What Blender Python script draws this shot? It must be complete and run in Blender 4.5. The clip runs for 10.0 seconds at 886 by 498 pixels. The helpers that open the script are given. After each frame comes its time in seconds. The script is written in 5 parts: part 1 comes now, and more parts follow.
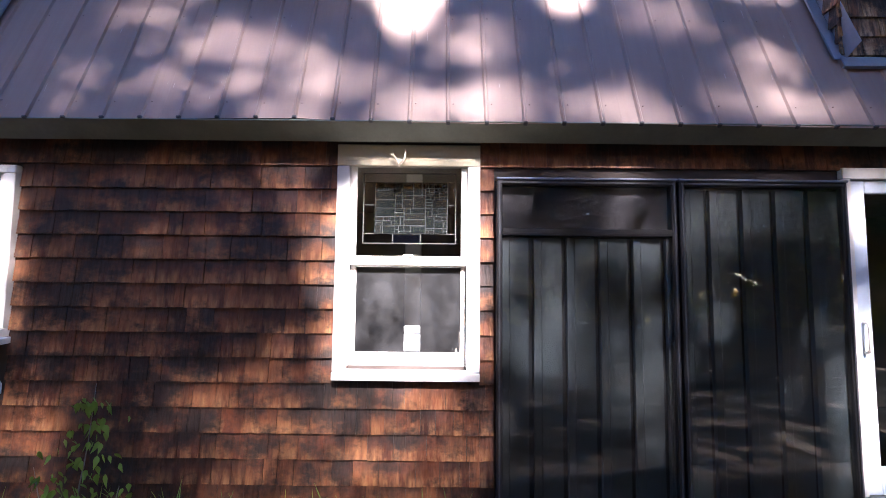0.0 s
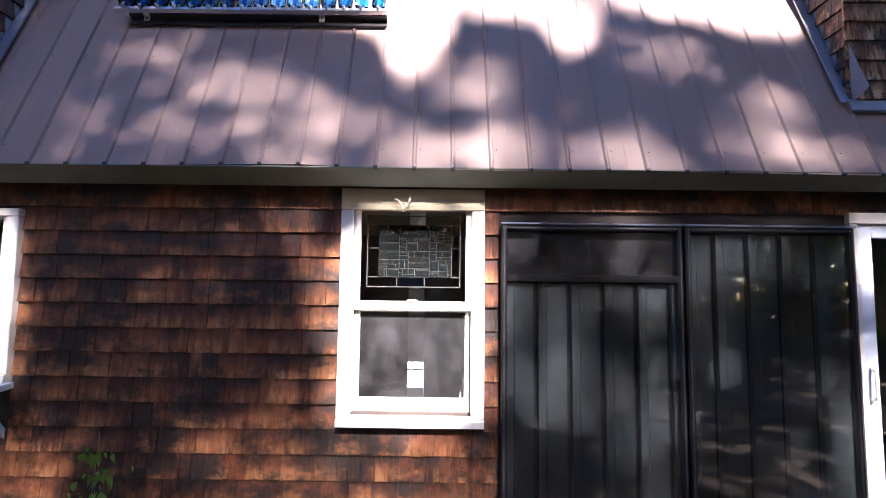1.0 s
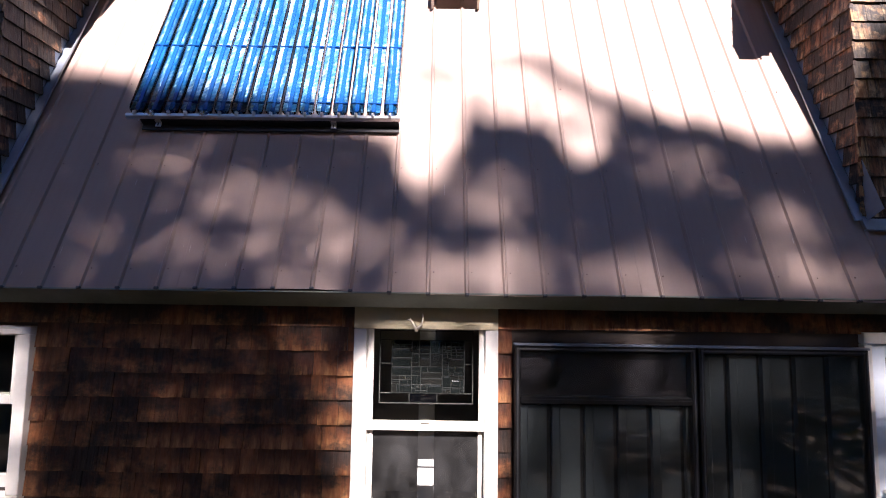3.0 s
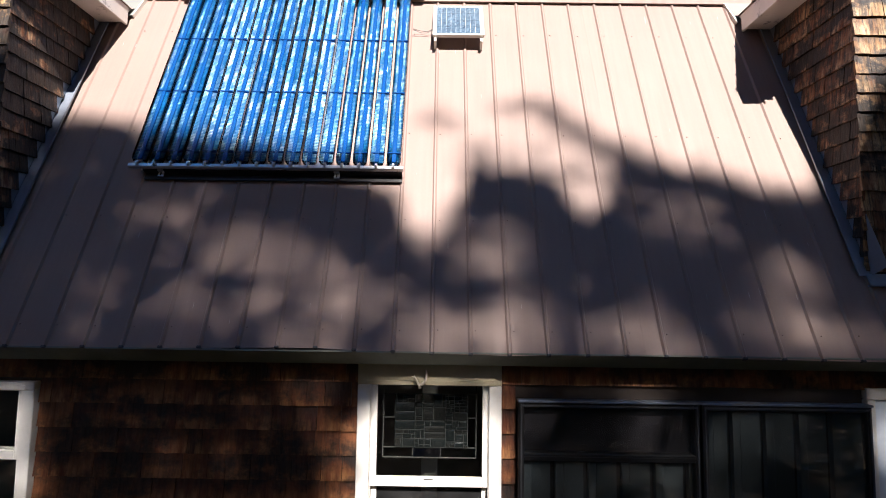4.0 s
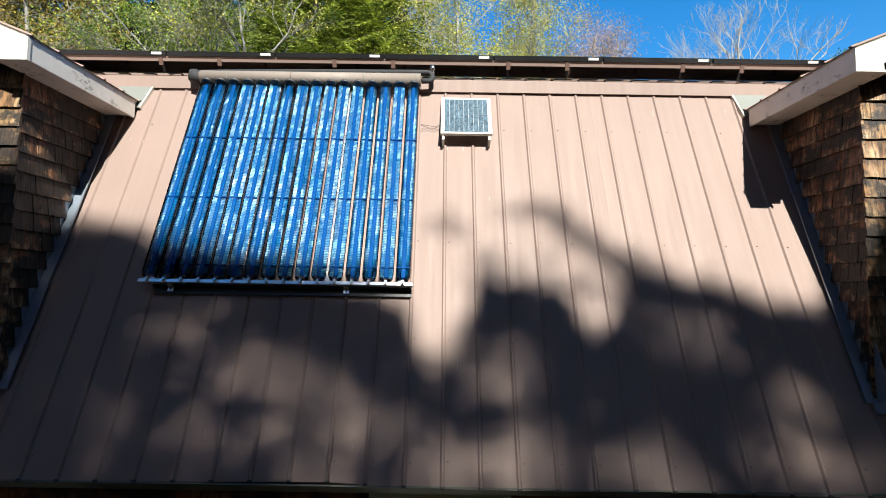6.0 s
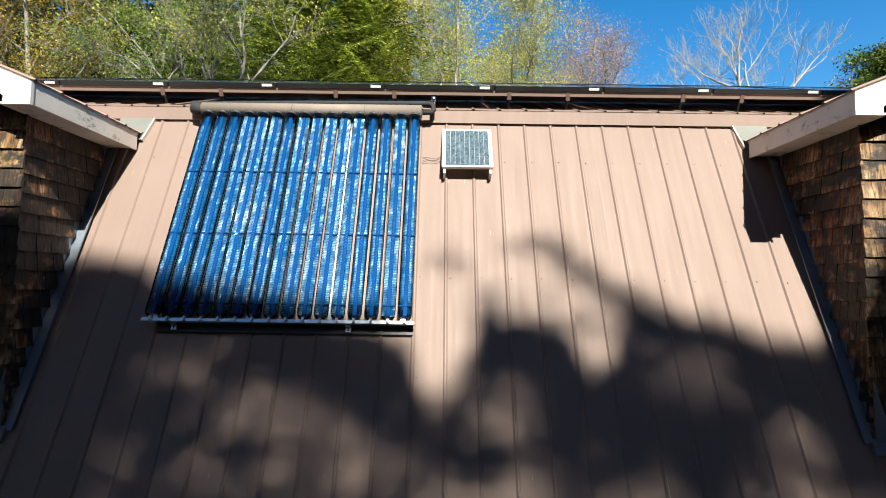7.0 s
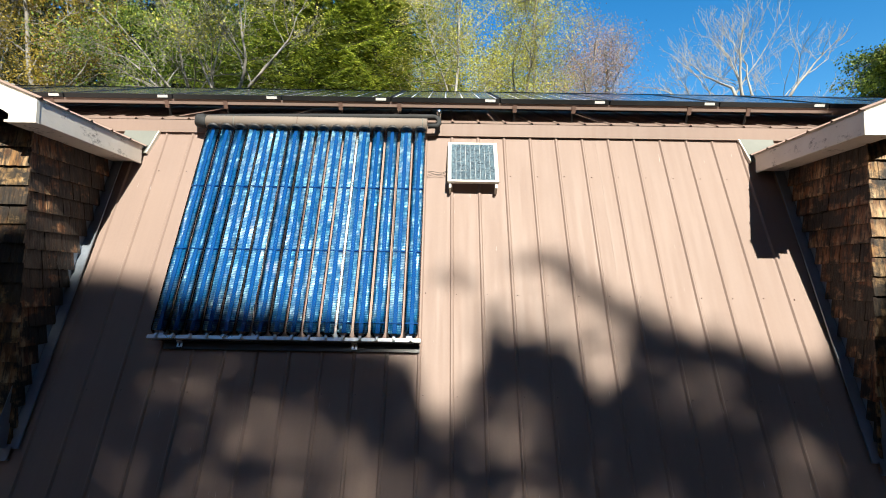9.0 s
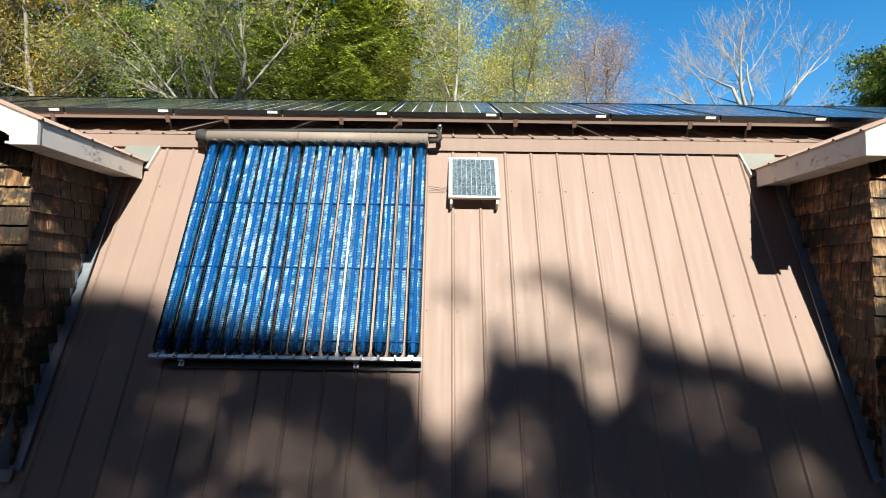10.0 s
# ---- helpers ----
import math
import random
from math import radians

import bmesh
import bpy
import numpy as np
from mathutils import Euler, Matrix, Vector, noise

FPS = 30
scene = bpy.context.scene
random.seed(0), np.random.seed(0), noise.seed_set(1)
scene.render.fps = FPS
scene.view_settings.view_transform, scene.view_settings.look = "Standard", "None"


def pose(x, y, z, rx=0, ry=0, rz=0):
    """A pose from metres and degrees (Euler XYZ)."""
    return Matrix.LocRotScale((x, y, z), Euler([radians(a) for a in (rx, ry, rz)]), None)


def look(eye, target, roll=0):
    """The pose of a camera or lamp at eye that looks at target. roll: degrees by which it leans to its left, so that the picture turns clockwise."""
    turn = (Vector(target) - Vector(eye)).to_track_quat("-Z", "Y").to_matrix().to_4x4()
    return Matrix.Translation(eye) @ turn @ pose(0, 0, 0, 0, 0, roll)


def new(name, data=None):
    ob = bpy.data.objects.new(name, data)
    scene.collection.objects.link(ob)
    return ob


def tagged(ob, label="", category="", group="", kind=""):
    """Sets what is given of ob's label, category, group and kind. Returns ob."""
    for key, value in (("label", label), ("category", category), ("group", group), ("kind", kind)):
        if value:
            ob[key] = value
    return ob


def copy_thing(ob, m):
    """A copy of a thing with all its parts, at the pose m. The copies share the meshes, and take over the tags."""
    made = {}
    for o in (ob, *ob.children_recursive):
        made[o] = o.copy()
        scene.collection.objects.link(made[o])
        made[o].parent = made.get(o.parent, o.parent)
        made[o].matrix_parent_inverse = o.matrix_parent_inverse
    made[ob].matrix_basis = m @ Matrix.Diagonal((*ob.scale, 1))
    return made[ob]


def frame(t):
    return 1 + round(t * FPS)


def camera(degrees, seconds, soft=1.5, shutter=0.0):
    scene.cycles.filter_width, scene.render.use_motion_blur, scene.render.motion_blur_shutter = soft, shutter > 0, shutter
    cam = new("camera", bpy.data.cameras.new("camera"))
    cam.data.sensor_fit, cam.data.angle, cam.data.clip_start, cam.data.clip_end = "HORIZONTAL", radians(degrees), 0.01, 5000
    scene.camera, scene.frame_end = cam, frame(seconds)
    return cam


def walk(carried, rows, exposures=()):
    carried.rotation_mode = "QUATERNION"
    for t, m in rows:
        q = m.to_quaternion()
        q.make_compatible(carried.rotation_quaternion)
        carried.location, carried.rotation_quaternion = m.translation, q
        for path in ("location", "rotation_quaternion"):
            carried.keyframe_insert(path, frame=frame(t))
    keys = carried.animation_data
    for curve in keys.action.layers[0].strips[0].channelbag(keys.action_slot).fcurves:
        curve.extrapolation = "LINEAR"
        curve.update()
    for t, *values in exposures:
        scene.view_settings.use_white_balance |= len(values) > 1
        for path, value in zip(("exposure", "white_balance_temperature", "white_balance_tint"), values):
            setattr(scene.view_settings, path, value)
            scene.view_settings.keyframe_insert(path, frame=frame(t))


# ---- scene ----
cam = camera(81.5, 10.0, 1.0)
PATH = [
    (0, (0.007, -3.401, 1.366), (-0.001, -1.409, 1.544), 0.6),
    (0.5, (0.013, -3.401, 1.523), (0.001, -1.409, 1.7), 0.7),
    (1, (-0.017, -3.411, 1.652), (-0.029, -1.418, 1.825), 0.7),
    (1.5, (-0.027, -3.423, 1.782), (-0.041, -1.431, 1.951), 0.8),
    (2, (-0.044, -3.434, 1.952), (-0.056, -1.442, 2.125), 0.8),
    (2.5, (-0.082, -3.451, 2.17), (-0.093, -1.459, 2.349), 0.8),
    (4, (-0.136, -3.494, 2.746), (-0.147, -1.501, 2.911), 0.8),
    (4.5, (-0.155, -3.514, 2.911), (-0.165, -1.521, 3.072), 0.8),
    (5, (-0.185, -3.531, 3.123), (-0.193, -1.537, 3.277), 0.9),
    (5.5, (-0.195, -3.554, 3.358), (-0.204, -1.559, 3.504), 0.9),
    (6, (-0.218, -3.57, 3.575), (-0.225, -1.575, 3.719), 0.9),
    (7.5, (-0.236, -3.617, 3.909), (-0.244, -1.622, 4.042), 0.8),
    (8, (-0.251, -3.617, 3.921), (-0.258, -1.621, 4.053), 0.9),
    (8.5, (-0.27, -3.611, 3.937), (-0.277, -1.615, 4.069), 0.9),
    (9, (-0.279, -3.608, 3.987), (-0.286, -1.613, 4.116), 0.9),
    (9.5, (-0.287, -3.612, 4.054), (-0.293, -1.616, 4.179), 0.8),
    (10, (-0.29, -3.618, 4.131), (-0.297, -1.622, 4.252), 0.8),
]
EXPOSURES = [(0.0, 3.68, 5850, 26), (2.5, 2.8, 6250, 28), (4.0, 1.55, 6200, 16), (5.5, 1.2, 6000, 6), (7.5, 1.05, 6450, 4), (10.0, 1.06, 6500, 4)]
walk(cam, [(t, look(eye, target, roll)) for t, eye, target, roll in PATH], EXPOSURES)

# ---- light ----
SUN_WAY = Vector((0.163, -0.739, 0.654)).normalized()      # from the house to the sun
sun = new("sun", bpy.data.lights.new("sun", "SUN"))
sun.data.energy, sun.data.angle, sun.data.color = 5.0, radians(0.53), (1.0, 0.93, 0.83)
sun.rotation_mode = "QUATERNION"
sun.rotation_quaternion = SUN_WAY.to_track_quat("Z", "Y")
sun.location = (3, -15, 20)
world = bpy.data.worlds.new("world")
scene.world = world
world.use_nodes = True
wn, wl = world.node_tree.nodes, world.node_tree.links
sky = wn.new("ShaderNodeTexSky")
sky.sky_type, sky.sun_disc = "NISHITA", False
sky.sun_elevation = math.asin(SUN_WAY.z)
sky.sun_rotation = math.atan2(SUN_WAY.x, SUN_WAY.y)
sky.air_density, sky.dust_density, sky.ozone_density = 1.2, 0.25, 4.0
deep = wn.new("ShaderNodeHueSaturation")
deep.inputs["Saturation"].default_value = 1.36
wl.new(sky.outputs["Color"], deep.inputs["Color"])
wl.new(deep.outputs["Color"], wn["Background"].inputs["Color"])
wn["Background"].inputs["Strength"].default_value = 0.09


# ---- materials ----
class Nodes:
    """Short hand for one node material."""

    def __init__(self, name, rough=0.6, metal=0.0):
        self.m = bpy.data.materials.new(name)
        self.m.use_nodes = True
        self.t = self.m.node_tree
        self.b = self.t.nodes["Principled BSDF"]
        self.b.inputs["Roughness"].default_value, self.b.inputs["Metallic"].default_value = rough, metal

    def n(self, kind, **sets):
        node = self.t.nodes.new(kind)
        for k, v in sets.items():
            if k == "operation":
                node.operation = v
            elif k == "blend_type":
                node.blend_type = v
            elif k == "data_type":
                node.data_type = v
            else:
                node.inputs[k].default_value = v
        return node

    def l(self, a, b):
        self.t.links.new(a, b)

    def place(self, scale=(1, 1, 1), world=True, shift=False):
        """Coordinates in metres, stretched; shift: moved by a random amount for each object."""
        if world:
            out = self.n("ShaderNodeNewGeometry").outputs["Position"]
        else:
            out = self.n("ShaderNodeTexCoord").outputs["Object"]
        if shift:
            r = self.n("ShaderNodeObjectInfo").outputs["Random"]
            mul = self.n("ShaderNodeMath", operation="MULTIPLY")
            mul.inputs[1].default_value = 57.0
            self.l(r, mul.inputs[0])
            add = self.n("ShaderNodeVectorMath", operation="ADD")
            self.l(out, add.inputs[0])
            self.l(mul.outputs[0], add.inputs[1])
            out = add.outputs[0]
        sc = self.n("ShaderNodeVectorMath", operation="MULTIPLY")
        sc.inputs[1].default_value = scale
        self.l(out, sc.inputs[0])
        return sc.outputs[0]

    def noise(self, at, scale, detail=4.0, rough=0.55, low=0.3, high=0.7):
        """Noise stretched so that low..high fills 0..1."""
        n = self.n("ShaderNodeTexNoise", Scale=scale, Detail=detail, Roughness=rough)
        self.l(at, n.inputs["Vector"])
        r = self.n("ShaderNodeMapRange")
        r.inputs["From Min"].default_value, r.inputs["From Max"].default_value = low, high
        self.l(n.outputs["Fac"], r.inputs["Value"])
        return r.outputs[0]

    def mix(self, fac, a, b, blend="MIX"):
        m = self.n("ShaderNodeMix", data_type="RGBA", blend_type=blend)
        for v, slot in ((fac, m.inputs[0]), (a, m.inputs[6]), (b, m.inputs[7])):
            if isinstance(v, (int, float)):
                slot.default_value = v
            elif isinstance(v, tuple):
                slot.default_value = (*v, 1)
            else:
                self.l(v, slot)
        return m.outputs[2]

    def times(self, a, k):
        m = self.n("ShaderNodeMath", operation="MULTIPLY")
        for v, slot in ((a, m.inputs[0]), (k, m.inputs[1])):
            if isinstance(v, (int, float)):
                slot.default_value = v
            else:
                self.l(v, slot)
        return m.outputs[0]

    def colour(self, c):
        if isinstance(c, tuple):
            self.b.inputs["Base Color"].default_value = (*c, 1)
        else:
            self.l(c, self.b.inputs["Base Color"])

    def bump(self, h, strength=0.3, far=0.003):
        b = self.n("ShaderNodeBump", Strength=strength, Distance=far)
        self.l(h, b.inputs["Height"])
        self.l(b.outputs[0], self.b.inputs["Normal"])

    def rough(self, fac, low, high):
        r = self.n("ShaderNodeMapRange")
        r.inputs["To Min"].default_value, r.inputs["To Max"].default_value = low, high
        self.l(fac, r.inputs["Value"])
        self.l(r.outputs[0], self.b.inputs["Roughness"])


def painted(name, base, dirt, rough=0.45, amount=0.5, metal=0.0, bump=0.15, scale=3.0):
    """Paint or plain stuff with stains at two scales."""
    k = Nodes(name, rough, metal)
    at = k.place()
    big, fine = k.noise(at, scale, 5), k.noise(at, scale * 14, 4, 0.6, 0.35, 0.75)
    c = k.mix(k.times(big, amount), base, dirt)
    c = k.mix(k.times(fine, amount * 0.5), c, dirt)
    k.colour(c)
    k.rough(big, rough * 0.8, min(1.0, rough * 1.3))
    k.bump(fine, bump, 0.002)
    return k.m


def cedar(name, tones, black, pale, black_amount, pale_amount, stain=(0.47, 0.62), bleach=0.5, streaky=0.8, grainy=0.6):
    """Cedar shingle: a tone for each shingle, upright grain, bleached butts, laps darkened for shade, weather stains
    that run over the wall.
    """
    k = Nodes(name, 0.75)
    r = k.n("ShaderNodeObjectInfo").outputs["Random"]
    ramp = k.n("ShaderNodeValToRGB")
    els = ramp.color_ramp.elements
    for i, c in enumerate(tones):
        e = els[i] if i < 2 else els.new(0.5)
        e.color = (*c, 1)
    for i, e in enumerate(els):
        e.position = i / (len(tones) - 1)
    k.l(r, ramp.inputs[0])
    grain = k.noise(k.place((6, 20, 9), False, True), 1.0, 5, 0.65, 0.3, 0.7)
    fine = k.noise(k.place((20, 60, 14), False, True), 1.0, 3, 0.6, 0.3, 0.7)
    blot = k.noise(k.place((1.2, 1, 9), False, True), 1.6, 4, 0.6, 0.44, 0.64)
    wallw = k.noise(k.place((1, 1, 1.4)), 2.8, 7, 0.66, stain[0], stain[1])
    streak = k.noise(k.place((18, 18, 3.0)), 1.0, 5, 0.65, 0.42, 0.62)
    # weather has bleached the lower ends, unevenly; this also paints in the lap shade
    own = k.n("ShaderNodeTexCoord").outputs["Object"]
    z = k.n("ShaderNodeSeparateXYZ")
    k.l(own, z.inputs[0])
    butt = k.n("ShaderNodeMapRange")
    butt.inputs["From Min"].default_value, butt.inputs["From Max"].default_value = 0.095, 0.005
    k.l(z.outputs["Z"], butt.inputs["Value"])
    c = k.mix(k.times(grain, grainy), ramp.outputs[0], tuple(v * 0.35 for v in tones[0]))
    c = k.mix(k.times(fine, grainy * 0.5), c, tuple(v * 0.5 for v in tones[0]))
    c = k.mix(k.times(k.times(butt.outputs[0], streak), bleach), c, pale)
    c = k.mix(k.times(k.times(blot, streak), pale_amount), c, pale)
    c = k.mix(k.times(k.times(wallw, streak), black_amount), c, black)
    c = k.mix(k.times(wallw, black_amount * 0.88), c, black)
    own_streak = k.noise(k.place((3.2, 10, 7), False, True), 1.0, 5, 0.65, 0.46, 0.60)
    c = k.mix(k.times(own_streak, black_amount * streaky), c, black)
    # damp stains high on each shingle, mixed with painted shade under the course above
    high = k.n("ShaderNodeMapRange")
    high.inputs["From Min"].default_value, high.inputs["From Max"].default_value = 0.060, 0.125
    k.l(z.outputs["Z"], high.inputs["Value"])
    damp_shade = k.noise(k.place((5, 5, 3)), 1.0, 4, 0.6, 0.36, 0.58)
    c = k.mix(k.times(k.times(high.outputs[0], damp_shade), 0.68), c, black)
    # knots
    v = k.n("ShaderNodeTexVoronoi", Scale=5.0, Randomness=1.0)
    k.l(k.place((1.0, 1.0, 0.75)), v.inputs["Vector"])
    knot = k.n("ShaderNodeMapRange")
    knot.inputs["From Min"].default_value, knot.inputs["From Max"].default_value = 0.17, 0.05
    k.l(v.outputs["Distance"], knot.inputs["Value"])
    c = k.mix(k.times(knot.outputs[0], 0.75), c, tuple(x * 0.18 for x in tones[0]))
    k.colour(c)
    k.rough(grain, 0.5, 0.85)
    k.bump(grain, 0.6, 0.003)
    return k.m


def glass(name, tint=(1, 1, 1), rough=0.0, ior=1.45):
    """A thin pane: clear, with mirror gloss that grows to the rim."""
    k = Nodes(name)
    t = k.t
    tr, gl = t.nodes.new("ShaderNodeBsdfTransparent"), t.nodes.new("ShaderNodeBsdfGlossy")
    tr.inputs[0].default_value, gl.inputs["Roughness"].default_value = (*tint, 1), rough
    fr = k.n("ShaderNodeFresnel", IOR=ior)
    mx = t.nodes.new("ShaderNodeMixShader")
    k.l(fr.outputs[0], mx.inputs[0]), k.l(tr.outputs[0], mx.inputs[1]), k.l(gl.outputs[0], mx.inputs[2])
    k.l(mx.outputs[0], t.nodes["Material Output"].inputs["Surface"])
    return k.m


def clouded(name, tint, amount, scale, low, high, coat=0.02):
    """A pane with a film of fog or painted haze, thicker in patches."""
    k = Nodes(name, 0.7)
    t = k.t
    tr, gl, df = t.nodes.new("ShaderNodeBsdfTransparent"), t.nodes.new("ShaderNodeBsdfGlossy"), t.nodes.new("ShaderNodeBsdfDiffuse")
    tr.inputs[0].default_value, gl.inputs["Roughness"].default_value, df.inputs[0].default_value = (*tint, 1), coat, (0.6, 0.6, 0.6, 1)
    film = k.noise(k.place((1, 1, 0.8)), scale, 5, 0.6, low, high)
    a, b = t.nodes.new("ShaderNodeMixShader"), t.nodes.new("ShaderNodeMixShader")
    k.l(k.times(film, amount), a.inputs[0]), k.l(tr.outputs[0], a.inputs[1]), k.l(df.outputs[0], a.inputs[2])
    fr = k.n("ShaderNodeFresnel", IOR=1.45)
    k.l(fr.outputs[0], b.inputs[0]), k.l(a.outputs[0], b.inputs[1]), k.l(gl.outputs[0], b.inputs[2])
    k.l(b.outputs[0], t.nodes["Material Output"].inputs["Surface"])
    return k.m


def leafy(name, a, b, c):
    """Leaves: a colour for each leaf, some light let through."""
    k = Nodes(name, 0.55)
    isl = k.n("ShaderNodeNewGeometry").outputs["Random Per Island"]
    ramp = k.n("ShaderNodeValToRGB")
    ramp.color_ramp.elements[0].color, ramp.color_ramp.elements[1].color = (*a, 1), (*c, 1)
    ramp.color_ramp.elements.new(0.5).color = (*b, 1)
    k.l(isl, ramp.inputs[0])
    # broad dark patches stand in for the shaded gaps within a crown
    big = k.noise(k.place(), 0.8, 3, 0.55, 0.42, 0.62)
    col = k.mix(k.times(big, 0.7), ramp.outputs[0], tuple(v * 0.6 for v in a))
    k.colour(col)
    tr = k.t.nodes.new("ShaderNodeBsdfTranslucent")
    mx = k.t.nodes.new("ShaderNodeMixShader")
    mx.inputs[0].default_value = 0.35
    k.l(col, tr.inputs[0]), k.l(k.b.outputs[0], mx.inputs[1]), k.l(tr.outputs[0], mx.inputs[2])
    k.l(mx.outputs[0], k.t.nodes["Material Output"].inputs["Surface"])
    return k.m


def roof_paint():
    """Chalky brown paint on steel: rain streaks down the slope, scuffs, and pans that are not quite flat."""
    k = Nodes("brown roof paint", 0.6)
    big = k.noise(k.place(), 1.6, 5)
    rain = k.noise(k.place((26, 1.2, 1.2)), 1.0, 5, 0.6, 0.36, 0.66)
    fine = k.noise(k.place(), 60, 3, 0.6, 0.35, 0.7)
    scuff = k.noise(k.place((70, 5, 5)), 1.0, 2, 0.5, 0.75, 0.775)
    c = k.mix(k.times(big, 0.5), (0.288, 0.209, 0.176), (0.238, 0.172, 0.147))
    c = k.mix(k.times(rain, 0.13), c, (0.213, 0.154, 0.133))
    c = k.mix(k.times(fine, 0.14), c, (0.33, 0.24, 0.20))
    k.colour(k.mix(k.times(scuff, 0.45), c, (0.55, 0.50, 0.47)))
    k.rough(rain, 0.5, 0.68)
    pan = k.noise(k.place((5, 1.3, 1.3)), 1.0, 2, 0.4, 0.2, 0.8)
    k.bump(pan, 0.12, 0.03)
    k.b.inputs["Specular IOR Level"].default_value = 0.24
    return k.m


ROOF_BROWN = roof_paint()
ROOF_DARK = painted("brown trim paint", (0.17, 0.105, 0.082), (0.11, 0.07, 0.058), 0.45, 0.6)
FASCIA = painted("grey-green fascia paint", (0.15, 0.16, 0.12), (0.09, 0.095, 0.07), 0.6, 0.7)
WHITE = painted("white trim paint", (0.78, 0.75, 0.69), (0.58, 0.54, 0.46), 0.5, 0.45)


def mildewed():
    """White paint gone chalky, with a row of black mildew."""
    k = Nodes("mildewed white paint", 0.6)
    at = k.place()
    big, fine = k.noise(at, 5.0, 5), k.noise(k.place((1, 1, 1.6)), 30.0, 5, 0.7, 0.42, 0.62)
    spots = k.noise(k.place((1, 1, 1.8)), 5.5, 6, 0.7, 0.55, 0.63)
    c = k.mix(k.times(big, 0.35), (0.80, 0.75, 0.69), (0.50, 0.46, 0.41))
    k.colour(k.mix(k.times(k.times(spots, fine), 0.85), c, (0.07, 0.065, 0.06)))
    k.bump(fine, 0.2, 0.002)
    return k.m


WHITE_OLD = mildewed()
POST_PAINT = painted("dull white post paint", (0.74, 0.73, 0.70), (0.58, 0.57, 0.54), 0.6, 0.4)
PALE_BLUE = painted("pale blue-white door paint", (0.66, 0.72, 0.78), (0.5, 0.55, 0.6), 0.35, 0.4)
BLACK = painted("black frame paint", (0.009, 0.009, 0.010), (0.022, 0.022, 0.022), 0.35, 0.5)
ABSORBER = painted("matt black absorber sheet", (0.046, 0.060, 0.064), (0.064, 0.078, 0.080), 0.5, 0.7, 0, 0.05, 1.5)
# lighter than the frames: the highlights along their edges are painted in
EDGE_HIGHLIGHT = painted("lightened black edge paint", (0.05, 0.052, 0.055), (0.10, 0.10, 0.105), 0.4, 0.7)
TRAY = painted("black tray", (0.005, 0.005, 0.006), (0.008, 0.008, 0.008), 0.8, 0.5)
DARK_BOX = painted("dark purple-black panel", (0.035, 0.028, 0.032), (0.05, 0.045, 0.05), 0.5, 0.6)
ZINC = painted("bare flashing metal", (0.34, 0.38, 0.44), (0.20, 0.23, 0.28), 0.42, 0.7, 0.55, 0.25)
STEEL = painted("bright steel rail", (0.70, 0.71, 0.72), (0.5, 0.5, 0.5), 0.28, 0.4, 1.0)
HEADER = painted("grey-brown header cover", (0.29, 0.24, 0.205), (0.2, 0.165, 0.14), 0.75, 0.6)
FOAM = painted("black pipe foam", (0.024, 0.025, 0.027), (0.045, 0.045, 0.047), 0.85, 0.6, 0, 0.4)
RUBBER = painted("dark rubber", (0.03, 0.03, 0.033), (0.06, 0.06, 0.06), 0.55, 0.5)
GREY_PLATE = painted("grey plate", (0.20, 0.21, 0.19), (0.16, 0.165, 0.15), 0.6, 0.5)
SHEATH = painted("dark sheathing", (0.06, 0.045, 0.035), (0.04, 0.03, 0.025), 0.9, 0.5)
PLASTER = painted("room plaster", (0.30, 0.28, 0.25), (0.2, 0.19, 0.17), 0.8, 0.4)
# white paint dulled to cream: the eave's shade on the head casing
WHITE_SHADED = painted("white paint toned for eave shade", (0.52, 0.46, 0.31), (0.36, 0.31, 0.19), 0.5, 0.5)
BONE = painted("bleached antler", (0.72, 0.66, 0.55), (0.4, 0.33, 0.25), 0.6, 0.6, 0, 0.4, 20)
CAME_FINE = painted("dull lead line", (0.026, 0.028, 0.026), (0.012, 0.012, 0.012), 0.6, 0.6, 0.1)
CAME = painted("lead came", (0.06, 0.06, 0.055), (0.03, 0.03, 0.03), 0.5, 0.5, 0.2)
PV_FRAME = painted("dark module frame", (0.03, 0.03, 0.032), (0.05, 0.05, 0.05), 0.4, 0.4, 0.5)
GRID_WHITE = painted("silver cell lines", (0.75, 0.76, 0.78), (0.6, 0.6, 0.62), 0.4, 0.3)
LABEL = painted("white label", (0.78, 0.77, 0.74), (0.6, 0.6, 0.58), 0.5, 0.3)
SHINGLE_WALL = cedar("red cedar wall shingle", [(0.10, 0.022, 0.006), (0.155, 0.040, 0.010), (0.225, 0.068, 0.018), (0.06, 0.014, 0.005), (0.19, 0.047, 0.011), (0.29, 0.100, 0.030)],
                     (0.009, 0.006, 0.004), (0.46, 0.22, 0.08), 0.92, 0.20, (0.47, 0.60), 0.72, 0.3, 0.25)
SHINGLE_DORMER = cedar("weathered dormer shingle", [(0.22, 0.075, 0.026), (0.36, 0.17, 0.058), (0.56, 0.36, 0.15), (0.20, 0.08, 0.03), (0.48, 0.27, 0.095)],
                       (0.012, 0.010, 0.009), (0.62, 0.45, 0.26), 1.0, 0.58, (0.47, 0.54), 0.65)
# darker copy of the dormer shingle; the cheeks' shade is in these tones
SHINGLE_CHEEK_SHADED = cedar("reddish shaded cheek shingle", [(0.15, 0.038, 0.012), (0.25, 0.078, 0.024), (0.36, 0.145, 0.050), (0.11, 0.034, 0.013), (0.30, 0.112, 0.038)],
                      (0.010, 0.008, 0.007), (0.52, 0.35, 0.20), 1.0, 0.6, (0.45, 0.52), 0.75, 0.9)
PANE = glass("window glass", (0.90, 0.93, 0.92))
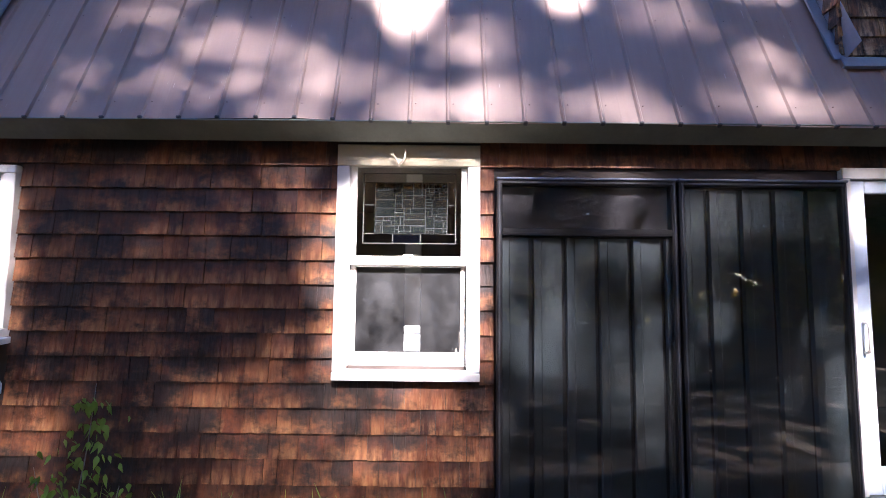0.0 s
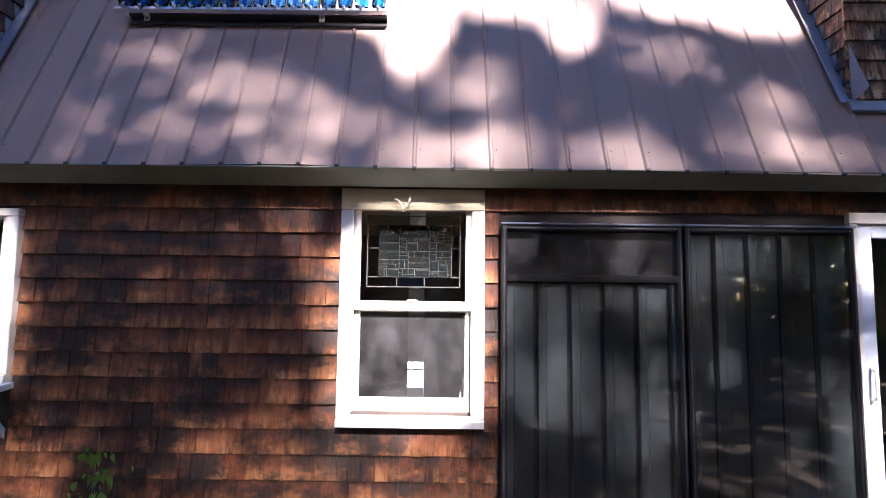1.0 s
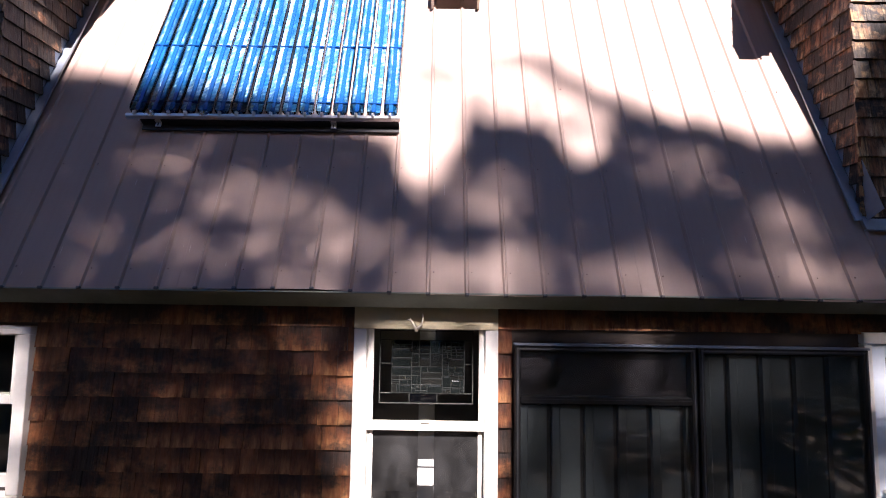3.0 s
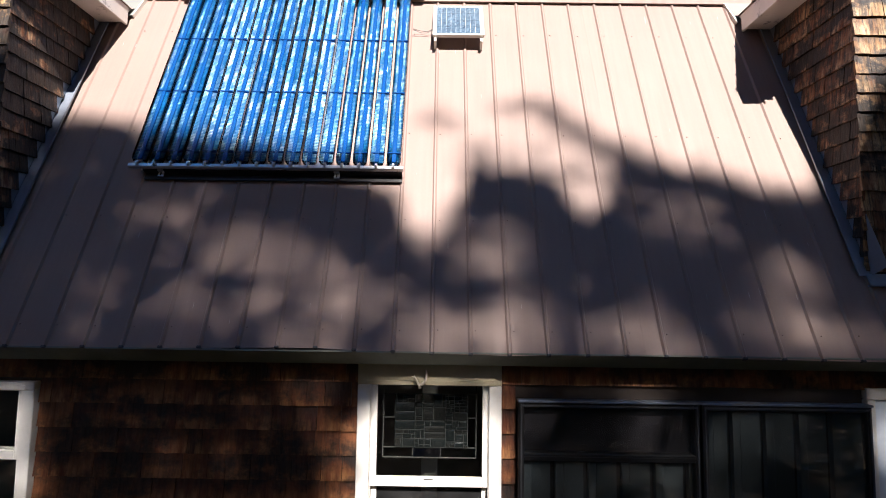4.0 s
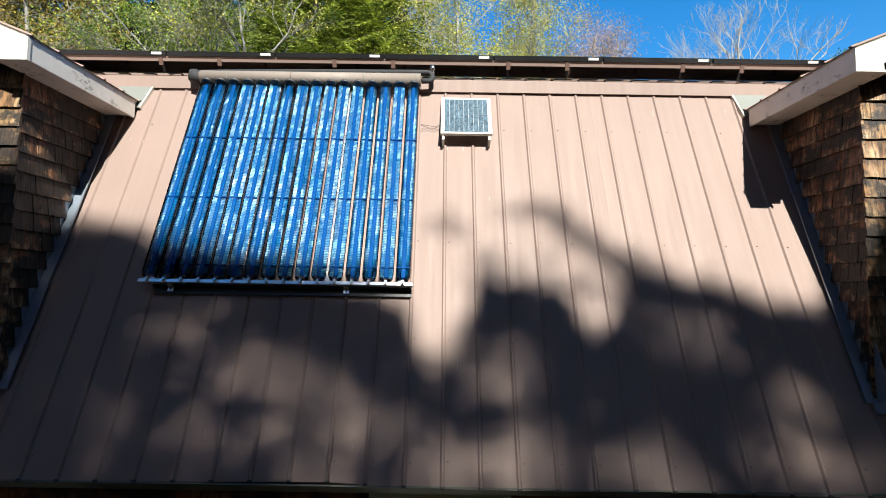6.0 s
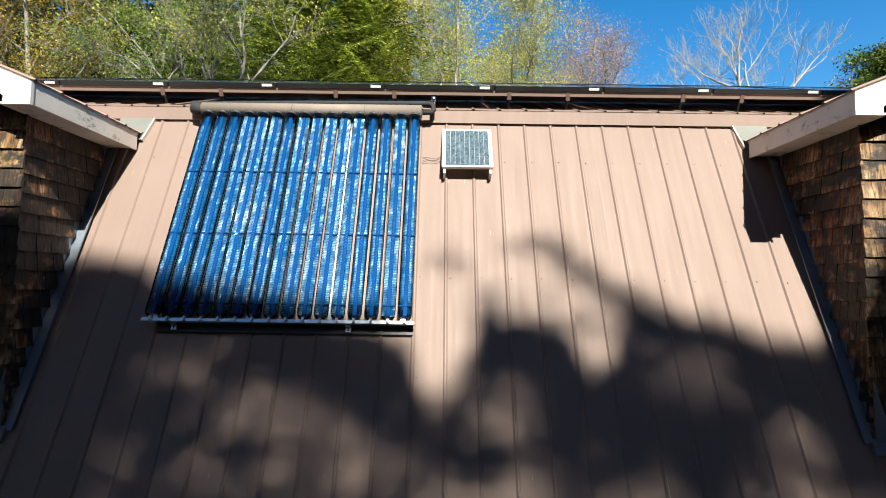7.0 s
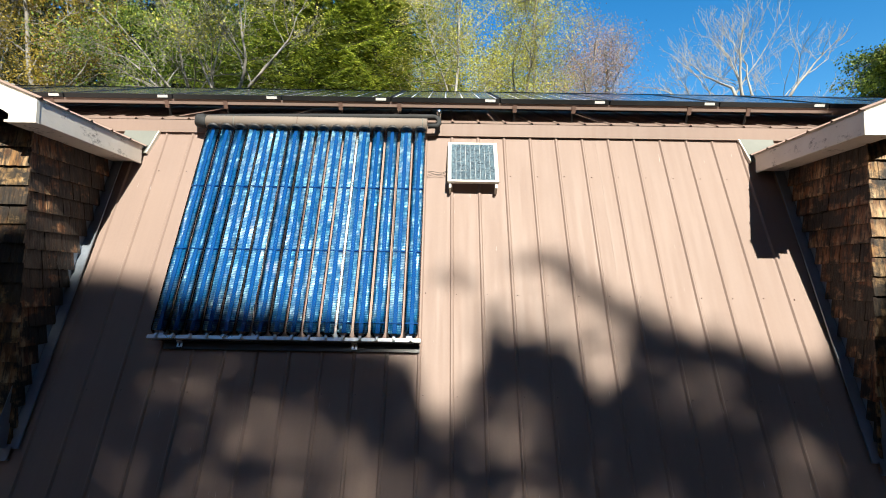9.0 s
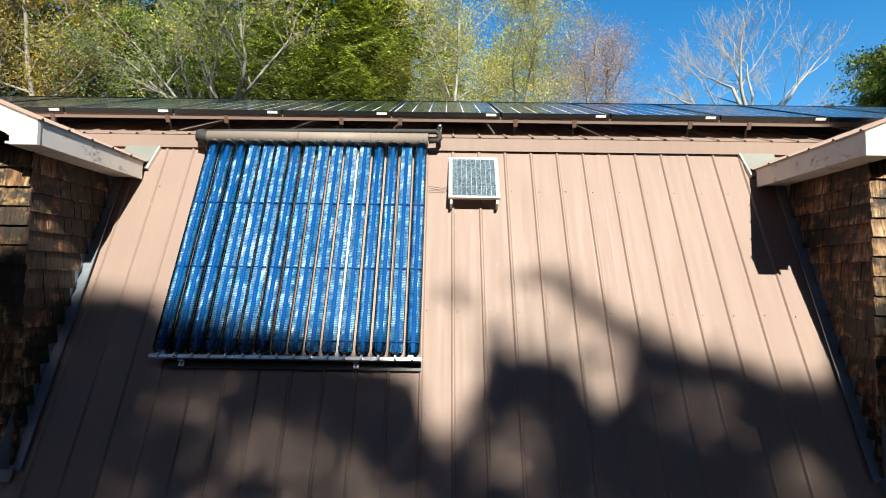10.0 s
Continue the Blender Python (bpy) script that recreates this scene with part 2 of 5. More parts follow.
# its film paints the sky's reflected haze onto the glazing
PANE_DARK = clouded("hazed collector glazing", (0.88, 0.9, 0.9), 0.012, 2.2, 0.2, 0.8)
PANE_FOG = clouded("fogged window glass", (0.9, 0.92, 0.92), 0.030, 5.0, 0.30, 0.85)
TUBE_GLASS = glass("tube glass", (0.95, 0.97, 1.0), 0.0, 1.47)


def absorber_fin():
    """Blue selective coating on a finely ribbed, slightly wavy metal fin: blue body colour under a bright gloss."""
    k = Nodes("blue absorber fin")
    t = k.t
    at = k.place((1, 1, 1), False, True)
    big = k.noise(at, 5.0, 4, 0.55, 0.35, 0.7)
    df, gl, mx = t.nodes.new("ShaderNodeBsdfDiffuse"), t.nodes.new("ShaderNodeBsdfGlossy"), t.nodes.new("ShaderNodeMixShader")
    k.l(k.mix(big, (0.002, 0.132, 0.36), (0.004, 0.185, 0.46)), df.inputs[0])
    k.l(k.mix(big, (0.34, 0.76, 0.90), (0.86, 0.96, 0.95)), gl.inputs[0])
    gl.inputs["Roughness"].default_value = 0.28
    w = k.n("ShaderNodeTexWave", Scale=24.0, Distortion=0.3)
    w.wave_type, w.bands_direction = "BANDS", "Y"
    k.l(at, w.inputs["Vector"])
    ridge = k.n("ShaderNodeMapRange")
    ridge.inputs["To Min"].default_value, ridge.inputs["To Max"].default_value = 0.25, 0.95
    k.l(w.outputs["Fac"], ridge.inputs["Value"])
    # patches of stronger gloss paint the mottled glints into the fins
    glint = k.noise(k.place((1, 0.6, 1), False, True), 16.0, 3, 0.6, 0.46, 0.60)
    shine = k.n("ShaderNodeMapRange")
    shine.inputs["To Min"].default_value, shine.inputs["To Max"].default_value = 0.24, 1.0
    k.l(glint, shine.inputs["Value"])
    k.l(k.times(ridge.outputs[0], shine.outputs[0]), mx.inputs[0])
    wob = k.noise(k.place((1, 0.75, 1), False, True), 15.0, 1.2, 0.5, 0.0, 1.0)
    add = k.n("ShaderNodeMath", operation="ADD")
    k.l(k.times(w.outputs["Fac"], 0.16), add.inputs[0])
    k.l(wob, add.inputs[1])
    bp = k.n("ShaderNodeBump", Strength=1.0, Distance=0.017)
    k.l(add.outputs[0], bp.inputs["Height"])
    k.l(bp.outputs[0], df.inputs["Normal"]), k.l(bp.outputs[0], gl.inputs["Normal"])
    k.l(df.outputs[0], mx.inputs[1]), k.l(gl.outputs[0], mx.inputs[2])
    k.l(mx.outputs[0], t.nodes["Material Output"].inputs["Surface"])
    return k.m


FIN = absorber_fin()
HEATPIPE = painted("dark blue heat pipe", (0.002, 0.060, 0.22), (0.002, 0.045, 0.17), 0.6, 0.5, 0.0)
HEATPIPE.node_tree.nodes["Principled BSDF"].inputs["Specular IOR Level"].default_value = 0.06


def cell(name, a, b, rough):
    k = Nodes(name, rough)
    at = k.place((1, 1, 1), False, True)
    v = k.n("ShaderNodeTexVoronoi", Scale=75.0)
    k.l(at, v.inputs["Vector"])
    k.colour(k.mix(v.outputs["Color"], a, b))
    k.b.inputs["Coat Weight"].default_value = 1.0
    k.b.inputs["Coat Roughness"].default_value = 0.12
    return k.m


CELL_BLUE = cell("blue crystal cell", (0.008, 0.018, 0.036), (0.17, 0.25, 0.30), 0.30)
CELL_DARK = cell("dark module cell", (0.010, 0.014, 0.030), (0.02, 0.028, 0.05), 0.3)
BEVEL_GLASS = painted("bevelled art glass", (0.010, 0.012, 0.012), (0.004, 0.005, 0.005), 0.12, 0.8, 0.0, 0.1, 9)
BLUE_GLASS = painted("dark blue art glass", (0.0005, 0.0006, 0.0014), (0.0004, 0.0005, 0.001), 0.12, 0.5)
DARK_GLASS = painted("dark art glass", (0.012, 0.012, 0.011), (0.006, 0.006, 0.006), 0.1, 0.5)


def soil():
    k = Nodes("lawn with fallen leaves", 0.9)
    at = k.place()
    a, b = k.noise(at, 0.5, 6), k.noise(at, 22.0, 4, 0.6, 0.45, 0.7)
    c = k.mix(a, (0.028, 0.025, 0.009), (0.055, 0.034, 0.014))
    k.colour(k.mix(k.times(b, 0.8), c, (0.11, 0.054, 0.019)))
    k.bump(b, 0.6, 0.03)
    return k.m


GROUND = soil()


def bark(name, a, b):
    k = Nodes(name, 0.85)
    at = k.place((6, 6, 1.2))
    f, g = k.noise(at, 1.5, 5), k.noise(k.place(), 0.8, 3)
    c = k.mix(f, a, b)
    k.colour(k.mix(k.times(g, 0.4), c, tuple(v * 0.6 for v in a)))
    k.bump(f, 0.6, 0.02)
    return k.m


BARK_GREY = bark("grey bark", (0.20, 0.18, 0.155), (0.42, 0.39, 0.35))
BARK_PALE = bark("pale bark", (0.30, 0.27, 0.23), (0.58, 0.54, 0.48))
BARK_DARK = bark("dark bark", (0.05, 0.04, 0.03), (0.12, 0.10, 0.08))
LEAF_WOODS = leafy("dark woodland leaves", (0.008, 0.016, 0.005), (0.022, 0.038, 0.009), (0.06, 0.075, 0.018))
LEAF_GREEN = leafy("green leaves", (0.05, 0.10, 0.013), (0.26, 0.38, 0.045), (0.60, 0.65, 0.10))
LEAF_HEMLOCK = leafy("hemlock needles", (0.05, 0.085, 0.012), (0.34, 0.43, 0.05), (0.72, 0.74, 0.11))
LEAF_DEEP = leafy("deep green leaves", (0.03, 0.06, 0.014), (0.055, 0.095, 0.022), (0.09, 0.12, 0.03))
# warm leaves of the trees out of view, tinting the fill light
LEAF_TURNING = leafy("turning maple leaves", (0.12, 0.064, 0.016), (0.25, 0.13, 0.028), (0.36, 0.19, 0.045))
LEAF_AUTUMN = leafy("brown and gold autumn leaves", (0.13, 0.055, 0.022), (0.29, 0.135, 0.045), (0.40, 0.21, 0.06))
LEAF_YELLOW = leafy("yellow autumn leaves", (0.18, 0.14, 0.025), (0.46, 0.34, 0.05), (0.74, 0.54, 0.09))
LEAF_LIME = leafy("yellow-green autumn leaves", (0.30, 0.30, 0.045), (0.66, 0.62, 0.10), (0.88, 0.80, 0.20))
LEAF_PINK = leafy("russet autumn leaves", (0.40, 0.21, 0.13), (0.68, 0.42, 0.28), (0.70, 0.56, 0.32))
LEAF_PLANT = leafy("fresh green leaves", (0.12, 0.25, 0.045), (0.25, 0.43, 0.075), (0.48, 0.60, 0.10))


# ---- helpers for building ----
def box(bm, x0, x1, y0, y1, z0, z1, m=None, bev=0.0):
    """A box, its edges bevelled by bev."""
    r = bmesh.ops.create_cube(bm, size=1.0)
    vs = r["verts"]
    for v in vs:
        v.co = Vector(((x0 + x1) / 2 + v.co.x * (x1 - x0), (y0 + y1) / 2 + v.co.y * (y1 - y0), (z0 + z1) / 2 + v.co.z * (z1 - z0)))
    if bev:
        es = list({e for v in vs for e in v.link_edges})
        r = bmesh.ops.bevel(bm, geom=es, offset=bev, segments=1, affect="EDGES")
        vs = list({v for f in r["faces"] for v in f.verts} | {v for v in vs if v.is_valid})
    if m is not None:
        bmesh.ops.transform(bm, matrix=m, verts=vs)
    return vs


def sweep(bm, pts, radii, seg=8, m=None):
    """A round bar along points, with closed ends."""
    pts = [Vector(p) for p in pts]
    if not isinstance(radii, (list, tuple)):
        radii = [radii] * len(pts)
    rings = []
    side = None
    for i, p in enumerate(pts):
        d = (pts[min(i + 1, len(pts) - 1)] - pts[max(i - 1, 0)]).normalized()
        if side is None:
            side = d.orthogonal().normalized()
        side = (side - d * side.dot(d)).normalized()
        up = d.cross(side)
        ring = []
        for j in range(seg):
            a = 2 * math.pi * j / seg
            q = p + (side * math.cos(a) + up * math.sin(a)) * radii[i]
            ring.append(bm.verts.new(m @ q if m is not None else q))
        rings.append(ring)
    for a, b in zip(rings, rings[1:]):
        for j in range(seg):
            f = bm.faces.new((a[j], a[(j + 1) % seg], b[(j + 1) % seg], b[j]))
            f.smooth = seg > 5
    bm.faces.new(rings[0][::-1])
    bm.faces.new(rings[-1])


def prism(bm, outline, axis, a, b, m=None):
    """An outline in two axes (the other two, in order), drawn out along axis from a to b."""
    def at(p, v):
        q = list(p)
        q.insert(axis, v)
        q = Vector(q)
        return bm.verts.new(m @ q if m is not None else q)
    lo, hi = [at(p, a) for p in outline], [at(p, b) for p in outline]
    n = len(outline)
    bm.faces.new(lo)
    bm.faces.new(hi[::-1])
    for i in range(n):
        bm.faces.new((lo[i], hi[i], hi[(i + 1) % n], lo[(i + 1) % n]))
    bmesh.ops.recalc_face_normals(bm, faces=bm.faces[:])


def mesh_of(bm, material, name):
    bmesh.ops.recalc_face_normals(bm, faces=bm.faces[:])
    me = bpy.data.meshes.new(name)
    bm.to_mesh(me)
    bm.free()
    me.materials.append(material)
    return me


def thing(name, at, label, category, group="", kind=""):
    """An Empty at the base of a thing that has parts."""
    ob = new(name)
    ob.empty_display_size = 0.1
    ob.location = at
    return tagged(ob, label, category, group, kind)


def part(name, bm, material, parent, label=""):
    """A mesh in world coordinates, linked as a part of a thing or of another part."""
    ob = new(name, mesh_of(bm, material, name))
    ob.parent = parent
    if parent.parent is None:
        ob.matrix_parent_inverse = Matrix.Translation(parent.location).inverted()
    return tagged(ob, label)


def solid(name, bm, material, label="", category="", kind="", group=""):
    return tagged(new(name, mesh_of(bm, material, name)), label, category, group, kind)


def piece(name, me, parent, m):
    """One piece on a shared mesh, at m in the parent's space."""
    ob = new(name, me)
    ob.parent = parent
    ob.matrix_basis = m
    return ob


def rnd(seed):
    return random.Random(seed)


# ---- the large structure ----
SLOPE = math.atan2(2.865, 1.224)                      # lower roof
SIN, COS = math.sin(SLOPE), math.cos(SLOPE)
EAVE_Y, EAVE_Z, ROOF_LEN = -0.45, 2.40, 3.115
RIB = 0.2286
# local axes on the lower roof: x along the eave, y up the slope, z off the surface
ON_ROOF = Matrix(((1, 0, 0, 0), (0, COS, -SIN, EAVE_Y), (0, SIN, COS, EAVE_Z), (0, 0, 0, 1)))
UP = radians(22.8)                                    # upper roof and the modules on it
ON_UPPER = Matrix(((1, 0, 0, 0), (0, math.cos(UP), -math.sin(UP), 0.775), (0, math.sin(UP), math.cos(UP), 5.385), (0, 0, 0, 1)))
WALL_Y = -0.195                                       # face of the sheathing


def ground():
    """One sheet that reaches the horizon, a rise behind the house."""
    bm = bmesh.new()
    ring = [-900, -300, -120, -60, -35, -24, -16, -10, -6, -3, 0, 3, 6, 10, 16, 24, 35, 60, 120, 300, 900]
    r = rnd(3)
    grid = []
    for y in ring:
        row = []
        for x in ring:
            far = max(abs(x), abs(y))
            z = 0.0 if far < 8 else r.uniform(-0.25, 0.25) + (min(5.0, (y - 8) * 0.18) if y > 8 else 0)
            row.append(bm.verts.new((x, y, z)))
        grid.append(row)
    for a, b in zip(grid, grid[1:]):
        for i in range(len(ring) - 1):
            bm.faces.new((a[i], a[i + 1], b[i + 1], b[i])).smooth = True
    solid("ground", bm, GROUND, "lawn of short grass strewn with fallen leaves", "ground", "structure")


ground()


def wall_with_openings(name, holes, x0, x1, y0, y1, z0, z1):
    """A thick wall along x, openings cut right through: boxes between them."""
    bm = bmesh.new()
    xs = sorted({x0, x1, *[h[0] for h in holes], *[h[1] for h in holes]})
    for a, b in zip(xs, xs[1:]):
        spans = sorted((h[2], h[3]) for h in holes if h[0] <= a and h[1] >= b)
        z = z0
        for lo, hi in spans:
            if lo > z:
                box(bm, a, b, y0, y1, z, lo)
            z = hi
        if z < z1:
            box(bm, a, b, y0, y1, z, z1)
    return solid(name, bm, SHEATH, "timber wall under red cedar shingles", "wall", "structure")


WIN = (-0.585, 0.135, 0.93, 2.20)
LEFT_WIN = (-3.52, -2.79, 1.16, 2.13)
DOOR = (2.50, 4.30, 0.20, 2.16)
wall_south = wall_with_openings("wall_south", [WIN, LEFT_WIN, DOOR], -6.4, 6.4, WALL_Y, -0.05, -0.05, 2.344)


def plain(name, x0, x1, y0, y1, z0, z1, material, label, category):
    bm = bmesh.new()
    box(bm, x0, x1, y0, y1, z0, z1)
    return solid(name, bm, material, label, category, "structure")


def gable(name, x0, x1):
    bm = bmesh.new()
    prism(bm, [(-0.05, -0.05), (5.55, -0.05), (5.55, 2.30), (4.55, 5.22), (2.75, 6.02), (0.86, 5.22), (-0.05, 3.05)], 0, x0, x1)
    solid(name, bm, SHEATH, "dark timber gable wall", "wall", "structure")


gable("wall_west", -6.4, -6.25)
gable("wall_east", 6.25, 6.4)
plain("wall_north", -6.25, 6.25, 5.40, 5.55, -0.05, 2.3, SHEATH, "dark timber back wall", "wall")
plain("floor", -6.25, 6.25, -0.05, 5.40, 0.05, 0.15, SHEATH, "dark wooden floor inside the house", "floor")
plain("ceiling", -6.25, 6.25, 0.02, 5.40, 2.32, 2.40, PLASTER, "plain ceiling inside the house", "ceiling")
plain("wall_inner", -6.25, 6.25, 2.6, 2.7, 0.15, 2.32, PLASTER, "plain inner wall of the room", "wall")

# fascia, soffit
bm = bmesh.new()
prism(bm, [(-0.444, 2.385), (-0.312, 2.299), (-0.298, 2.320), (-0.438, 2.393)], 0, -6.5, 6.5)
solid("fascia", bm, FASCIA, "grey-green painted fascia board leaning in under the eave", "trim", "structure")
bm = bmesh.new()
box(bm, -6.5, 6.5, -0.30, -0.196, 2.345, 2.360)
solid("soffit", bm, FASCIA, "grey-green soffit under the eave", "trim", "structure")


def rib_profile(x0, x1, h=0.013, base=0.030, top=0.010, n=0.0):
    """Outline of a ribbed sheet across the slope: ribs on every multiple of the spacing."""
    pts = [(x0, n)]
    k = math.ceil((x0 + base / 2 - 1e-6) / RIB)
    while k * RIB + base / 2 <= x1 + 1e-6:
        c = k * RIB
        pts += [(c - base / 2, n), (c - top / 2, n + h), (c + top / 2, n + h), (c + base / 2, n)]
        k += 1
    pts.append((x1, n))
    out = []
    for p in pts:
        if not out or abs(p[0] - out[-1][0]) > 1e-6:
            out.append(p)
    return out


def no_drift(x, u):
    return 0.0


def rib_drift(x, u):
    """The sheets were laid slightly out of square: the ribs close up towards the top."""
    return 0.018 - (0.025 + 0.017 * x) * u / ROOF_LEN


def eave_dip(x):
    """The cut lower edge of the sheets wanders a little along the eave."""
    return float(np.interp(x, [-2.48, -1.82, -1.14, -0.90, -0.66, -0.20, 0.25, 1.16, 1.60, 2.50], [-0.006, 0.001, 0.010, 0.012, -0.002, -0.014, -0.017, -0.011, -0.018, -0.024]))


def level(x):
    return 0.0


def sheet(bm, x0, x1, u0, u1, m, thick=0.003, lift=0.0, steps=1, drift=no_drift, dip=level):
    """A ribbed sheet on a slope, with its thickness; drift: how far the ribs stray sideways; dip: the line of the lower edge."""
    top = rib_profile(x0, x1)
    rows = []
    for s in range(steps + 1):
        u = u0 + (u1 - u0) * s / steps
        lay = []
        for dz in (0.0, -thick):
            row = []
            for x, n in top:
                w = dip(x) if s == 0 else 0.0
                row.append(bm.verts.new(m @ Vector((x + drift(x, u), u + w, n + lift + dz))))
            lay.append(row)
        rows.append(lay)
    for a, b in zip(rows, rows[1:]):
        for k in (0, 1):
            for i in range(len(top) - 1):
                bm.faces.new((a[k][i], a[k][i + 1], b[k][i + 1], b[k][i]))
    for lay in (rows[0], rows[-1]):
        for i in range(len(top) - 1):
            bm.faces.new((lay[0][i], lay[0][i + 1], lay[1][i + 1], lay[1][i]))
    for i in (0, -1):
        for a, b in zip(rows, rows[1:]):
            bm.faces.new((a[0][i], b[0][i], b[1][i], a[1][i]))


def lower_roof():
    bm = bmesh.new()
    box(bm, -6.5, 6.5, 0.02, ROOF_LEN, -0.06, -0.022, ON_ROOF)
    deck = solid("lower_roof", bm, SHEATH, "steep lower roof of brown ribbed metal sheets", "roof", "structure")
    w = 4 * RIB
    for k in range(-7, 7):
        a = k * w + RIB / 2
        bm = bmesh.new()
        sheet(bm, a, a + w, 0.0, ROOF_LEN, ON_ROOF, 0.003, -0.017 + 0.0012 * (k % 2), 3, rib_drift, eave_dip)
        ob = new("roof_sheet", mesh_of(bm, ROOF_BROWN, "roof_sheet"))
        ob.parent = deck
    # dark foam stops in the rib ends
    bm = bmesh.new()
    box(bm, -0.013, 0.013, -0.007, 0.010, -0.030, -0.0005, ON_ROOF, 0.004)
    stop = mesh_of(bm, RUBBER, "rib_stop")
    for k in range(-17, 15):
        ob = new("rib_stop", stop)
        ob.parent = deck
        x = k * RIB
        ob.location = ON_ROOF.to_3x3() @ Vector((x + rib_drift(x, 0), eave_dip(x), 0))
    # screws beside the ribs
    bm = bmesh.new()
    r = rnd(8)
    for u in (0.13, 0.90, 1.64, 2.70):
        for k in range(-12, 12):
            x = k * RIB + 0.034 + rib_drift(k * RIB, u) + r.uniform(-0.004, 0.004)
            sweep(bm, [(x, u + r.uniform(-.008, .008), -0.017), (x, u, -0.012)], 0.0038, 6, ON_ROOF)
    ob = part("screw", bm, ROOF_DARK, deck, "row of brown roofing screws")
    tagged(ob, kind="stuff")


lower_roof()


def upper_roof():
    bm = bmesh.new()
    box(bm, -6.5, 6.5, 0.0, 2.12, -0.07, -0.022, ON_UPPER)
    deck = solid("upper_roof", bm, SHEATH, "low upper roof of brown ribbed metal under solar modules", "roof", "structure")
    w = 4 * RIB
    for k in range(-7, 7):
        a = k * w + RIB / 2
        bm = bmesh.new()
        sheet(bm, a, a + w, -0.02, 2.12, ON_UPPER, 0.003, -0.015 + 0.0012 * (k % 2))
        ob = new("roof_sheet", mesh_of(bm, ROOF_BROWN, "roof_sheet"))
        ob.parent = deck
    bm = bmesh.new()
    prism(bm, [(2.72, 6.19), (4.66, 5.38), (5.85, 2.40), (5.80, 2.38), (4.62, 5.32), (2.72, 6.12)], 0, -6.5, 6.5)
    solid("back_roof", bm, ROOF_DARK, "brown metal roof on the far side", "roof", "structure")
    # bent trim where the two slopes meet
    bm = bmesh.new()
    prism(bm, [(0.758, 5.248), (0.765, 5.358), (0.792, 5.364), (0.785, 5.250)], 0, -6.5, 6.5)
    solid("trim", bm, ROOF_BROWN, "brown metal trim between the two roof slopes", "trim", "structure")


upper_roof()


# ---- shingles ----
def shingle_meshes(material, exposure, seed, count=6):
    """Wedge shaped shingles one unit wide, thick at the butt, with uneven butts."""
    r = rnd(seed)
    out = []
    for i in range(count):
        bm = bmesh.new()
        h = exposure * 1.16
        cut = [r.uniform(-0.0022, 0.0022) for _ in range(3)]
        low = [(0.0, cut[0]), (0.5, cut[1]), (1.0, cut[2])]
        front = [bm.verts.new((x, -0.022, z)) for x, z in low] + [bm.verts.new((1, -0.004, h)), bm.verts.new((0, -0.004, h))]
        back = [bm.verts.new((v.co.x, 0.0, v.co.z)) for v in front]
        bm.faces.new(front)
        for k in range(5):
            bm.faces.new((front[k], back[k], back[(k + 1) % 5], front[(k + 1) % 5]))
        out.append(mesh_of(bm, material, "shingle"))
    return out


def shingle_area(parent, meshes, frame_m, u0, u1, z0, z1, exposure, seed, inside=None, holes=(), low=0.07, high=0.17, limit=10**9):
    """Courses of shingles over a rectangle in the plane of frame_m (x along, z up, y inwards); holes are kept free."""
    r = rnd(seed)
    n, z, made = 0, z0, 0
    while z < z1 - 0.02:
        cuts = [(u0, u1)]
        for a, b, lo, hi in holes:
            if lo < z + exposure * 0.5 < hi:
                nxt = []
                for s, e in cuts:
                    if b <= s or a >= e:
                        nxt.append((s, e))
                    else:
                        if a > s:
                            nxt.append((s, a))
                        if b < e:
                            nxt.append((b, e))
                cuts = nxt
        for s, e in cuts:
            if inside:
                s, e = inside(z, s, e)
            u = s
            while u < e - 0.012:
                w = r.uniform(low, high)
                if e - (u + w) < low * 0.7:
                    w = e - u
                w = min(w, e - u)
                tall = min(1.0, (z1 - z) / (exposure * 1.16))
                m = frame_m @ Matrix.Translation((u + 0.001, r.uniform(-0.0015, 0.0015), z + r.uniform(-0.0015, 0.0015))) @ Euler((0, r.uniform(-0.003, 0.003), 0)).to_matrix().to_4x4() @ Matrix.Diagonal((w - r.uniform(0.001, 0.004), r.uniform(0.9, 1.15), tall, 1))
                piece("shingle", meshes[r.randrange(len(meshes))], parent, m)
                made += 1
                u += w
        z += exposure
        n += 1
    return made


